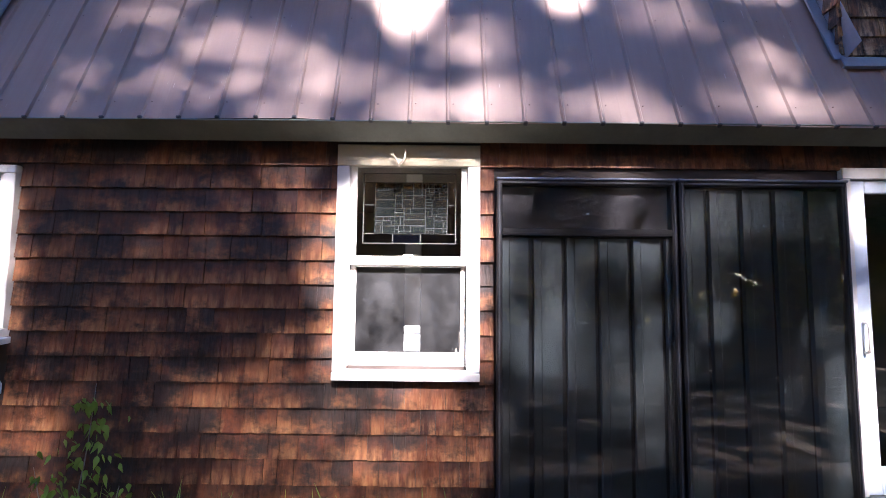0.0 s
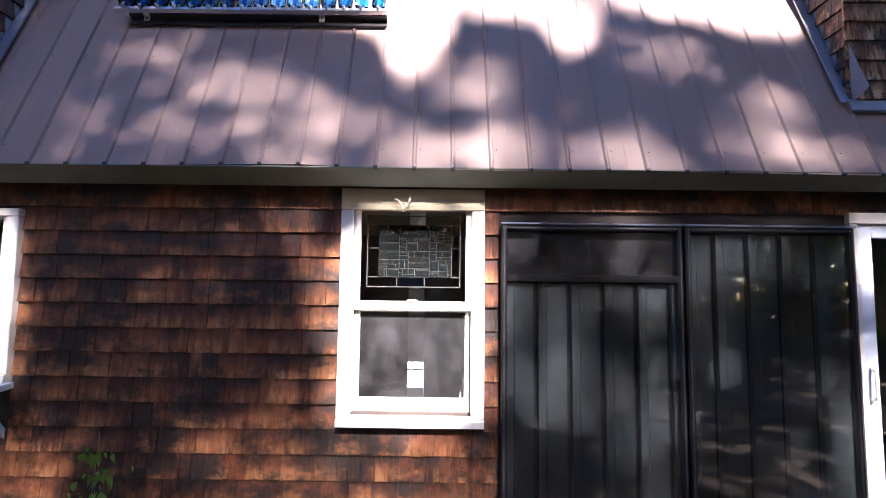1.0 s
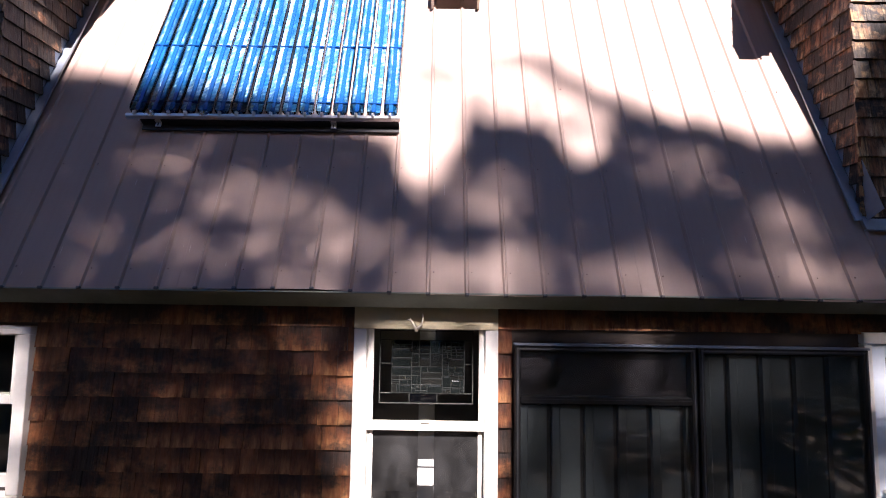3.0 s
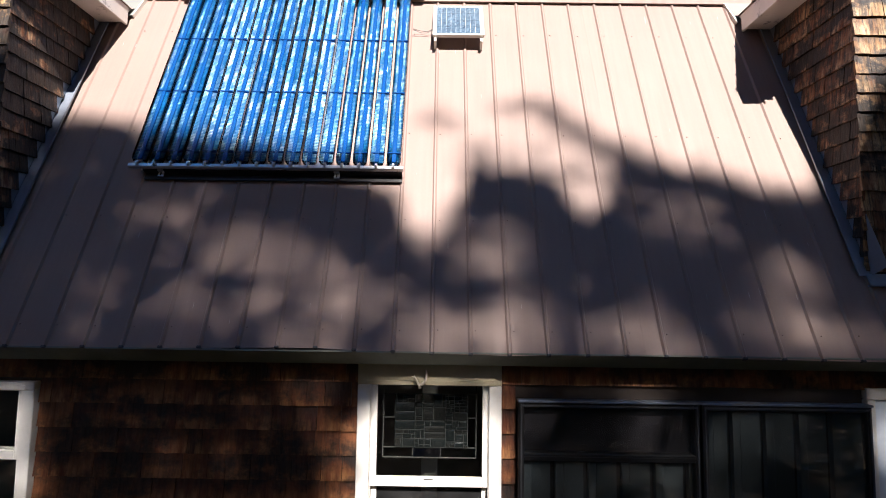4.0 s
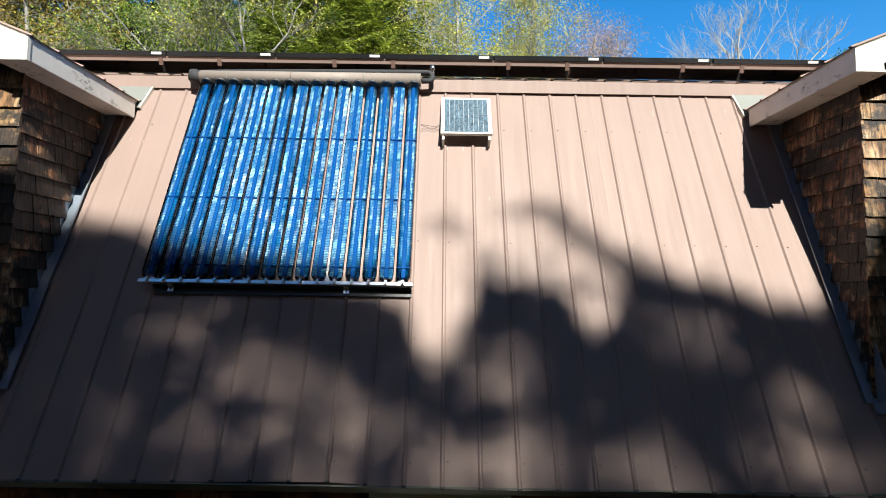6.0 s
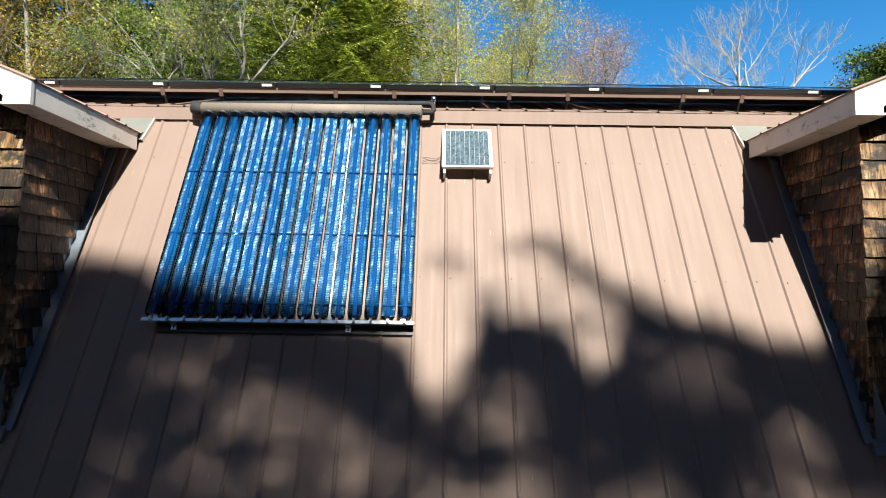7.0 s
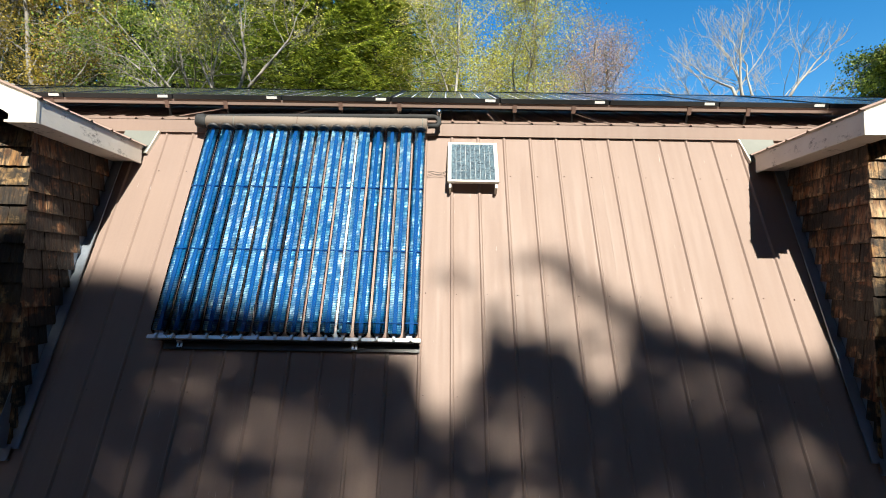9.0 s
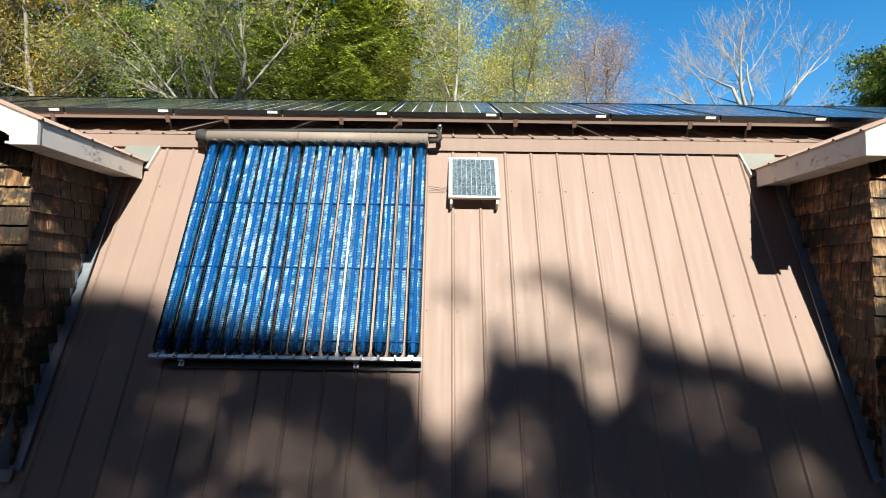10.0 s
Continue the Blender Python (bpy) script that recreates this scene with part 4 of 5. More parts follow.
    box(bm, x0 + 0.09, x1 - 0.01, lo - 0.0445, lo - 0.036, 0.001, off - 0.032, ON_ROOF)
    part("lower_angle", bm, BLACK, c, "black strip standing in for shade under the foot rail")
    for x in (-2.245, -1.60, -1.03, -0.52):
        bm = bmesh.new()
        box(bm, x - 0.016, x + 0.016, lo - 0.03, hi + 0.02, off - 0.078, off - 0.054, ON_ROOF)
        box(bm, x - 0.016, x + 0.016, lo - 0.005, lo + 0.02, off - 0.055, off - 0.028, ON_ROOF)
        part("rear_rail", bm, STEEL, c, "steel rail under the tubes")
    for x in (-2.11, -0.895):
        bm = bmesh.new()
        box(bm, x - 0.019, x + 0.019, lo - 0.080, lo - 0.035, off - 0.060, off - 0.054, ON_ROOF)
        box(bm, x - 0.019, x + 0.019, lo - 0.050, lo - 0.030, off - 0.060, off - 0.030, ON_ROOF)
        foot = part("mounting_foot", bm, STEEL, c)
        bm = bmesh.new()
        box(bm, x - 0.004, x + 0.004, lo - 0.075, lo - 0.050, off - 0.0535, off - 0.050, ON_ROOF)
        part("slot", bm, RUBBER, foot)
    # header
    hu, hn = hi + 0.045, off + 0.012
    bm = bmesh.new()
    sweep(bm, [(x0 + 0.01, hu, hn), (x1 - 0.01, hu, hn)], 0.054, 20, ON_ROOF)
    head = part("header", bm, HEADER, c, "grey-brown insulated header")
    for k in (0.13, 0.415, 0.74, 0.975):
        bm = bmesh.new()
        xx = x0 + (x1 - x0) * k
        sweep(bm, [(xx - 0.003, hu, hn), (xx + 0.003, hu, hn)], 0.0550, 20, ON_ROOF)
        part("tape_band", bm, GREY_PLATE if k > 0.7 or k < 0.2 else ROOF_DARK, head)
    bm = bmesh.new()
    sweep(bm, [(x0 + 0.018, hu - 0.004, hn), (x0 - 0.020, hu - 0.004, hn), (x0 - 0.052, hu + 0.004, hn), (x0 - 0.060, hu + 0.034, hn - 0.005), (x0 - 0.035, hu + 0.062, hn - 0.01)], [0.046, 0.052, 0.056, 0.052, 0.034], 12, ON_ROOF)
    part("pipe_elbow", bm, FOAM, c, "black foam wrapped elbow")
    bm = bmesh.new()
    sweep(bm, [(x0 - 0.035, hu + 0.060, hn - 0.01), (x0 + 0.2, hu + 0.066, hn - 0.005), (x0 + 0.9, hu + 0.078, hn), (x1 - 0.08, hu + 0.088, hn), (x1 + 0.055, hu + 0.088, hn),
               (x1 + 0.085, hu + 0.07, hn - 0.01), (x1 + 0.09, hu + 0.02, hn + 0.0), (x1 + 0.075, hu - 0.008, hn), (x1 - 0.005, hu - 0.012, hn)], 0.022, 10, ON_ROOF)
    part("return_pipe", bm, FOAM, c, "black foam wrapped return pipe")
    bm = bmesh.new()
    v = ON_ROOF @ Vector((x1 + 0.087, hu + 0.10, hn - 0.015))
    sweep(bm, [v + Vector((0, 0, -0.03)), v + Vector((0, 0, 0.028)), v + Vector((0, 0, 0.032)), v + Vector((0, 0, 0.065))], [0.015, 0.015, 0.021, 0.019], 12)
    part("air_vent", bm, STEEL, c, "pale metal air vent")


collector()


# ---- small module that drives the pump ----
def small_module():
    p = thing("small_solar_module", (-0.06, 0.5, 4.75), "small white framed solar module with a thin wire", "solar panel")
    x0, x1 = -0.266, 0.149
    lo, hi = Vector((0, 2.560, 0.104)), Vector((0, 3.015, 0.022))
    d = (hi - lo).normalized()
    nrm = Vector((0, -d.z, d.y))
    m = ON_ROOF @ Matrix(((1, 0, 0, 0), (0, d.y, nrm.y, lo.y), (0, d.z, nrm.z, lo.z), (0, 0, 0, 1)))
    L, t = (hi - lo).length, 0.028
    bm = bmesh.new()
    w = 0.026
    box(bm, x0, x0 + w, 0, L, -t, 0, m, 0.002)
    box(bm, x1 - w, x1, 0, L, -t, 0, m, 0.002)
    box(bm, x0 + w, x1 - w, 0, w * 0.7, -t, -0.0005, m, 0.002)
    box(bm, x0 + w, x1 - w, L - w * 0.7, L, -t, -0.0005, m, 0.002)
    part("frame", bm, WHITE, p, "white aluminium frame")
    bm = bmesh.new()
    box(bm, x0 + w, x1 - w, w * 0.7, L - w * 0.7, -0.012, -0.005, m)
    back = part("backing", bm, LABEL, p)
    cw, ch = (x1 - x0 - 2 * w - 0.006) / 9, (L - 1.4 * w - 0.006) / 4
    for i in range(9):
        for j in range(4):
            bm = bmesh.new()
            a, b = x0 + w + 0.003 + i * cw, w * 0.7 + 0.003 + j * ch
            box(bm, a + 0.0009, a + cw - 0.0009, b + 0.0014, b + ch - 0.0014, -0.0048, -0.003, m)
            part("cell", bm, CELL_BLUE, back)
    for x in (x0 + 0.022, x1 - 0.022):
        bm = bmesh.new()
        foot = ON_ROOF.inverted() @ (m @ Vector((x, 0.012, -t)))
        box(bm, x - 0.009, x + 0.009, foot.y - 0.050, foot.y - 0.044 + 0.03, -0.016, foot.z + 0.004, ON_ROOF)
        part("leg", bm, WHITE, p)
    bm = bmesh.new()
    sweep(bm, [(x0 + 0.01, 2.72, 0.03), (x0 - 0.05, 2.70, 0.012), (x0 - 0.11, 2.715, 0.01), (-0.43, 2.70, 0.04)], 0.0022, 5, ON_ROOF)
    sweep(bm, [(x0 + 0.01, 2.71, 0.03), (x0 - 0.05, 2.685, 0.012), (x0 - 0.10, 2.69, 0.01), (-0.43, 2.69, 0.04)], 0.0022, 5, ON_ROOF)
    part("wire", bm, RUBBER, p, "thin dark wire")


small_module()


# ---- modules on the upper roof ----
PITCH_M = 0.962
ON_MODULE = Matrix(((1, 0, 0, 0), (0, math.cos(UP), -math.sin(UP), 0.81), (0, math.sin(UP), math.cos(UP), 5.602), (0, 0, 0, 1)))


def module_array():
    first = None
    for k in range(-6, 7):
        x0 = 0.190 + PITCH_M * (k - 1) + 0.005
        if first is None:
            base = thing("roof_module", (x0, 0.81, 5.56), "black framed solar module in a row on the upper roof", "solar panel", "row of roof modules")
            w, L, t = PITCH_M - 0.014, 1.62, 0.040
            bm = bmesh.new()
            f = 0.012
            box(bm, x0, x0 + f, 0, L, -t, 0, ON_MODULE)
            box(bm, x0 + w - f, x0 + w, 0, L, -t, 0, ON_MODULE)
            box(bm, x0 + f, x0 + w - f, 0, f, -t, -0.0004, ON_MODULE)
            box(bm, x0 + f, x0 + w - f, L - f, L, -t, -0.0004, ON_MODULE)
            part("frame", bm, PV_FRAME, base)
            bm = bmesh.new()
            box(bm, x0 + f, x0 + w - f, f, L - f, -0.012, -0.006, ON_MODULE)
            back = part("backing", bm, GRID_WHITE, base)
            nx, ny = 6, 10
            cw, ch = (w - 2 * f - 0.012) / nx, (L - 2 * f - 0.012) / ny
            for i in range(nx):
                for j in range(ny):
                    bm = bmesh.new()
                    a, b = x0 + f + 0.006 + i * cw, f + 0.006 + j * ch
                    box(bm, a + 0.0055, a + cw - 0.0055, b + 0.003, b + ch - 0.003, -0.0058, -0.0050, ON_MODULE)
                    part("cell", bm, CELL_DARK, back)
            bm = bmesh.new()
            box(bm, x0 + w - 0.125, x0 + w - 0.035, -0.0025, -0.0005, -0.030, -0.008, ON_MODULE)
            part("label", bm, LABEL, base, "small white label")
            first = base
        else:
            copy_thing(first, Matrix.Translation(first.location + Vector((PITCH_M * (k + 6), 0, 0))))
    # rails and feet; the back rail is deepened to block the sky behind
    for u, nm in ((0.03, "front"), (1.25, "back")):
        rail = thing("mounting_rail", (0, 0.8, 5.5), "brown mounting rail under the roof modules", "rail", "module rails")
        bm = bmesh.new()
        box(bm, -5.7, 5.95, u - 0.02, u + 0.025, -0.085 if u < 1 else -0.185, -0.042, ON_MODULE)
        part("bar", bm, ROOF_BROWN, rail)
        x, odd = -5.32, True
        while x < 5.9:
            bm = bmesh.new()
            box(bm, x - 0.018, x + 0.018, u - 0.026, u - 0.0205, -0.118, -0.05, ON_MODULE)
            foot = part("foot", bm, ROOF_DARK, rail)
            bm = bmesh.new()
            box(bm, x - 0.009, x + 0.009, u + 0.008, u + 0.020, -0.190, -0.0865 if u < 1 else -0.1865, ON_MODULE)
            part("post", bm, PV_FRAME, foot)
            x += 1.02 if odd else 0.52
            odd = not odd


module_array()


# plates in the corners between lower roof, trim and dormer eaves
for s, xc in ((1, 2.520), (-1, -3.048)):
    bm = bmesh.new()
    a, b, c, d = xc - s * 0.275, xc + s * 0.01, xc + s * 0.01, xc - s * 0.228
    prism(bm, [(a, 3.10), (b, 3.10), (c, 2.84), (d, 2.865)] if s > 0 else [(a, 3.10), (d, 2.865), (c, 2.84), (b, 3.10)], 2, 0.006, 0.012, ON_ROOF)
    plate = solid("corner_plate", bm, GREY_PLATE, "grey flashing plate beside the dormer eave", "flashing", "structure")
    # bright folded edge towards the roof
    bm = bmesh.new()
    prism(bm, [(a - s * 0.014, 3.10), (a - s * 0.001, 3.10), (d - s * 0.001, 2.865), (d - s * 0.010, 2.866)][::s], 2, -0.0175, 0.013, ON_ROOF)
    part("folded_edge", bm, WHITE, plate, "bright folded edge")


# ---- plants and trees ----
def quads(name, centres, axes_a, axes_b, material, parent):
    """Many small leaves: diamonds with a fold, one mesh."""
    n = len(centres)
    v = np.empty((n, 4, 3))
    v[:, 0] = centres - axes_a
    v[:, 1] = centres - axes_b * 0.5
    v[:, 2] = centres + axes_a
    v[:, 3] = centres + axes_b * 0.5
    me = bpy.data.meshes.new(name)
    me.from_pydata(v.reshape(-1, 3).tolist(), [], np.arange(4 * n).reshape(-1, 4).tolist())
    me.materials.append(material)
    ob = new(name, me)
    ob.parent = parent
    ob.matrix_parent_inverse = Matrix.Translation(parent.location).inverted()
    return ob


def leaf_axes(rng, n, length, width, droop=0.0):
    a = rng.normal(size=(n, 3))
    a[:, 2] -= droop
    a /= np.linalg.norm(a, axis=1)[:, None]
    b = np.cross(a, rng.normal(size=(n, 3)))
    b /= np.linalg.norm(b, axis=1)[:, None] + 1e-9
    k = rng.uniform(0.6, 1.3, (n, 1))
    return a * length * 0.5 * k, b * width * k


class Limbs:
    """Bark of one tree: tapered bars, all in one mesh."""

    def __init__(self):
        self.v, self.f = [], []

    def bar(self, pts, r0, r1, seg=5):
        start = len(self.v)
        n = len(pts)
        for i, p in enumerate(pts):
            d = Vector(pts[min(i + 1, n - 1)]) - Vector(pts[max(i - 1, 0)])
            d.normalize()
            s = d.orthogonal().normalized()
            t = d.cross(s)
            r = r0 + (r1 - r0) * i / (n - 1)
            for j in range(seg):
                a = 2 * math.pi * j / seg
                self.v.append(tuple(Vector(p) + (s * math.cos(a) + t * math.sin(a)) * r))
        for i in range(n - 1):
            for j in range(seg):
                a, b = start + i * seg + j, start + i * seg + (j + 1) % seg
                self.f.append((a, b, b + seg, a + seg))

    def make(self, name, material, parent):
        me = bpy.data.meshes.new(name)
        me.from_pydata(self.v, [], self.f)
        me.materials.append(material)
        for p in me.polygons:
            p.use_smooth = True
        ob = new(name, me)
        ob.parent = parent
        ob.matrix_parent_inverse = Matrix.Translation(parent.location).inverted()
        return ob


def wander(r, p, d, length, n, bend, lift=0.0):
    """A crooked line from p towards d."""
    pts = [Vector(p)]
    d = Vector(d).normalized()
    for _ in range(n):
        d = (d + Vector((r.uniform(-1, 1), r.uniform(-1, 1), r.uniform(-1, 1) + lift)) * bend).normalized()
        pts.append(pts[-1] + d * (length / n))
    return pts


def broadleaf(name, at, h, seed, label, bark_m, leaf_m, leaves, size=0.13, spread=0.42, limbs=16, low=0.35, trunk=0.22, lean=(0, 0), twigs=True, group="trees behind the house", clump=0.38, steep=(0.35, 1.0)):
    """Trunk, limbs, boughs and twigs; leaves in loose clumps round the boughs."""
    r, rng = rnd(seed), np.random.default_rng(seed)
    t = thing(name, at, label, "tree", group)
    at = Vector(at)
    wood = Limbs()
    line = wander(r, at, (lean[0], lean[1], 1), h * 0.92, 9, 0.07, 0.2)
    wood.bar(line, trunk, 0.035, 8)
    tips = []
    wood.make("trunk", bark_m, t)
    for i in range(limbs):
        wood = Limbs()
        f = low + (0.97 - low) * (i + r.random()) / limbs
        k = f * 9
        a = int(min(8, k))
        p = line[a].lerp(line[a + 1], min(1.0, k - a))
        ang = i * 2.4 + r.uniform(-0.5, 0.5)
        long = h * spread * (1.05 - 0.65 * f) * r.uniform(0.7, 1.2)
        rise = r.uniform(*steep)
        b = wander(r, p, (math.cos(ang), math.sin(ang), rise), long, 6, 0.21, 0.25)
        r0 = trunk * (1.05 - f) * 0.42 + 0.016
        wood.bar(b, r0, 0.014, 6)
        for j in range(2, 7):
            for _ in range(2):
                q = wander(r, b[j], (r.uniform(-1, 1), r.uniform(-1, 1), r.uniform(-0.2, 1.0)), long * r.uniform(0.2, 0.45), 4, 0.22, 0.2)
                wood.bar(q, max(0.012, r0 * 0.35), 0.007, 4)
                tips += [q[2], q[3], q[4]]
                if twigs:
                    for _ in range(3):
                        w = wander(r, q[r.randint(1, 4)], (r.uniform(-1, 1), r.uniform(-1, 1), r.uniform(-0.3, 1.0)), long * r.uniform(0.08, 0.2), 3, 0.25)
                        wood.bar(w, 0.009, 0.004, 3)
                        tips.append(w[-1])
        wood.make("bough", bark_m, t)
    if leaves:
        tips = np.array([tuple(p) for p in tips])
        full = rng.random(len(tips)) ** 2.2
        c = tips[rng.choice(len(tips), leaves, p=full / full.sum())] + rng.normal(size=(leaves, 3)) * clump * np.array([1, 1, 0.7])
        a, b = leaf_axes(rng, leaves, size, size * 0.62, 0.3)
        quads("crown", c, a, b, leaf_m, t)
    return t


def forked_tree(name, at, fork, seed, label, bark_m, stems, reach, trunk=0.19, leaf_m=None, leaves=0, size=0.1, droop=0.0):
    """A trunk that divides at the height fork into rising stems, each dividing again down to fine twigs."""
    r, rng = rnd(seed), np.random.default_rng(seed)
    t = thing(name, at, label, "tree", "trees behind the house")
    at = Vector(at)
    wood = Limbs()
    line = wander(r, at, (0, 0, 1), fork - at.z, 7, 0.025)
    wood.bar(line, trunk, trunk * 0.72, 9)
    wood.make("trunk", bark_m, t)
    tips = []

    def grow(wood, p, d, length, radius, deep):
        pts = wander(r, p, d, length, 5, 0.13 if deep > 2 else 0.2, 0.24 - droop * (5 - deep) * 0.4)
        thin = radius * 0.62
        wood.bar(pts, radius, thin, 7 if deep > 3 else 4)
        tips.extend(pts[3:])
        if deep == 0:
            return
        way = (pts[-1] - pts[-2]).normalized()
        for k in range(3):
            side = Vector((r.uniform(-1, 1), r.uniform(-1, 1), r.uniform(-0.6, 0.7)))
            start = pts[-1] if k == 0 else pts[r.randint(2, 5)]
            grow(wood, start, way + side * (0.35 if k == 0 else 0.85), length * r.uniform(0.58, 0.82), max(0.006, thin * (0.95 if k == 0 else 0.6)), deep - 1)
    for dx, dy in stems:
        wood = Limbs()
        grow(wood, line[-1] - Vector((0, 0, r.uniform(0, 0.8))), (dx, dy, 1.0), reach * r.uniform(0.85, 1.15), trunk * r.uniform(0.4, 0.6), 5)
        wood.make("bough", bark_m, t)
    if leaves:
        spots = np.array([tuple(p) for p in tips])
        full = rng.random(len(spots)) ** 3
        c = spots[rng.choice(len(spots), leaves, p=full / full.sum())] + rng.normal(size=(leaves, 3)) * 0.2
        a, b = leaf_axes(rng, leaves, size, size * 0.62, 0.3)
        quads("crown", c, a, b, leaf_m, t)


def hemlock(at, h, seed, label, leaves=56000, width=0.27):
    """A conifer: whorls of drooping boughs with flat sprays of needles."""
    r, rng = rnd(seed), np.random.default_rng(seed)
    t = thing("hemlock_tree", at, label, "tree", "trees behind the house")
    at = Vector(at)
    wood = Limbs()
    line = wander(r, at, (0, 0, 1), h, 8, 0.02)
    wood.bar(line, 0.24, 0.02, 7)
    segs = []
    for i in range(80):
        f = 0.38 + 0.61 * (i / 80) + r.uniform(-0.005, 0.005)
        k = f * 8
        a = int(min(7, k))
        p = line[a].lerp(line[a + 1], k - a)
        ang = i * 2.399 + r.uniform(-0.3, 0.3)
        long = (h * width * (1.02 - f) / 0.74 + 0.25) * r.uniform(0.65, 1.25)
        b = wander(r, p, (math.cos(ang), math.sin(ang), 0.12), long, 5, 0.10, -0.25)
        wood.bar(b, 0.035 * (1.1 - f) + 0.008, 0.006, 4)
        for j in range(1, 6):
            segs.append((b[j - 1], b[j], long))
    wood.make("trunk", BARK_DARK, t)
    pick = rng.integers(0, len(segs), leaves)
    a0 = np.array([tuple(s[0]) for s in segs])[pick]
    a1 = np.array([tuple(s[1]) for s in segs])[pick]
    ln = np.array([s[2] for s in segs])[pick][:, None]
    c = a0 + (a1 - a0) * rng.random((leaves, 1))
    out = a1 - a0
    out /= np.linalg.norm(out, axis=1)[:, None] + 1e-9
    side = np.cross(out, (0, 0, 1.0))
    s = rng.normal(size=(leaves, 1))
    c = c + side * s * ln * 0.10 + np.array([0, 0, -1.0]) * (np.abs(s) * 0.08 * ln + rng.random((leaves, 1)) * 0.07)
    a = out + side * np.sign(s) * 0.8 + rng.normal(size=(leaves, 3)) * 0.35 + np.array([0, 0, -0.35])
    a /= np.linalg.norm(a, axis=1)[:, None]
    b = np.cross(a, rng.normal(size=(leaves, 3)) * 0.5 + np.array([0, 0, 1.0]))
    b /= np.linalg.norm(b, axis=1)[:, None] + 1e-9
    quads("crown", c, a * rng.uniform(0.08, 0.17, (leaves, 1)), b * rng.uniform(0.035, 0.07, (leaves, 1)), LEAF_HEMLOCK, t)


def behind():
    y = 21.0
    gold, green, pale = "tall tree with yellow autumn leaves", "broad tree with green leaves", "slender pale birch with sparse yellow-green leaves"
    dark = "tall dark green hemlock with drooping boughs"
    broadleaf("birch_tree", (-21.0, y, 2.0), 20, 31, gold, BARK_GREY, LEAF_YELLOW, 27000, 0.10, low=0.42, clump=0.26)
    broadleaf("birch_tree", (-18.2, y - 2, 2.0), 19, 32, gold, BARK_GREY, LEAF_YELLOW, 27000, 0.10, low=0.42, clump=0.26)
    broadleaf("maple_tree", (-15.2, y + 1, 2.0), 20, 33, green, BARK_GREY, LEAF_GREEN, 34000, 0.115, low=0.42, clump=0.21)
    broadleaf("maple_tree", (-12.5, y + 4, 2.4), 20, 36, green, BARK_GREY, LEAF_GREEN, 34000, 0.115, low=0.42, clump=0.21)
    bare = "grey barked forked tree with many bare crooked boughs"
    forked_tree("leaning_tree", (-10.3, y - 4, 2.0), 10.6, 34, bare, BARK_GREY, [(-0.9, 0.1), (-0.35, -0.2), (0.15, 0.2), (-1.3, -0.1)], 2.5, 0.15, LEAF_GREEN, 9000, 0.10, 0.25)
    forked_tree("leaning_tree", (-9.2, y - 5, 2.0), 10.9, 35, bare, BARK_GREY, [(-0.4, 0.1), (0.35, -0.2), (0.8, 0.2)], 2.3, 0.17, LEAF_LIME, 3000, 0.10, 0.1)
    hemlock((-9.6, y + 3, 2.0), 22, 44, dark)
    hemlock((-7.0, y, 2.0), 22, 41, dark)
    hemlock((-4.0, y + 1.5, 2.0), 23, 42, dark)
    hemlock((-5.8, y + 5, 2.4), 23, 43, dark)
    broadleaf("birch_tree", (-0.4, y, 2.0), 20, 51, pale, BARK_PALE, LEAF_LIME, 24000, 0.085, 0.30, 20, 0.3, 0.12)
    broadleaf("birch_tree", (-1.9, y + 3, 2.0), 20, 56, pale, BARK_PALE, LEAF_LIME, 24000, 0.085, 0.28, 20, 0.3, 0.12)
    broadleaf("birch_tree", (2.0, y + 1, 2.0), 20, 52, pale, BARK_GREY, LEAF_LIME, 24000, 0.085, 0.30, 20, 0.3, 0.12, (0.06, 0))
    broadleaf("birch_tree", (4.0, y + 3, 2.0), 19.5, 53, pale, BARK_GREY, LEAF_LIME, 20000, 0.085, 0.32, 18, 0.3, 0.11, (0.03, 0))
    haze = "thinning maple with a haze of russet leaves"
    broadleaf("maple_tree", (6.6, y + 2, 2.0), 17.2, 54, haze, BARK_GREY, LEAF_PINK, 15000, 0.075, 0.30, 26, 0.3, 0.10)
    broadleaf("maple_tree", (8.6, y + 2, 2.0), 16.4, 55, haze, BARK_GREY, LEAF_PINK, 14000, 0.075, 0.30, 24, 0.3, 0.10)
    broadleaf("maple_tree", (7.6, y + 5, 2.0), 16.4, 57, haze, BARK_PALE, LEAF_PINK, 10000, 0.075, 0.30, 24, 0.3, 0.09)
    forked_tree("bare_tree", (13.9, y - 1, 2.0), 11.3, 61, "large bare tree with pale bark and spreading boughs", BARK_PALE, [(-0.95, 0.1), (-0.3, -0.3), (0.15, 0.2), (0.7, -0.1), (-0.1, 0.4)], 2.45, 0.21)
    forked_tree("bare_tree", (11.9, y + 3, 2.0), 11.8, 62, "slim bare grey sapling", BARK_PALE, [(-0.4, 0.1), (0.1, -0.2), (0.4, 0.2)], 1.15, 0.07)
    broadleaf("round_tree", (20.9, y - 1, 2.0), 13.6, 63, "dense rounded tree with dark green leaves", BARK_DARK, LEAF_HEMLOCK, 70000, 0.115, 0.27, 34, 0.35, 0.25, clump=0.23)
    # thick woods farther back; near-black leaves stand in for shade between the trees
    woods = thing("far_woods", (-12, 34, 3), "dense mixed autumn woods behind the nearer trees", "woods", kind="stuff")
    rng = np.random.default_rng(77)
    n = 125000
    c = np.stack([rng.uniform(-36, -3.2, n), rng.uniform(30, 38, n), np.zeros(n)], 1)
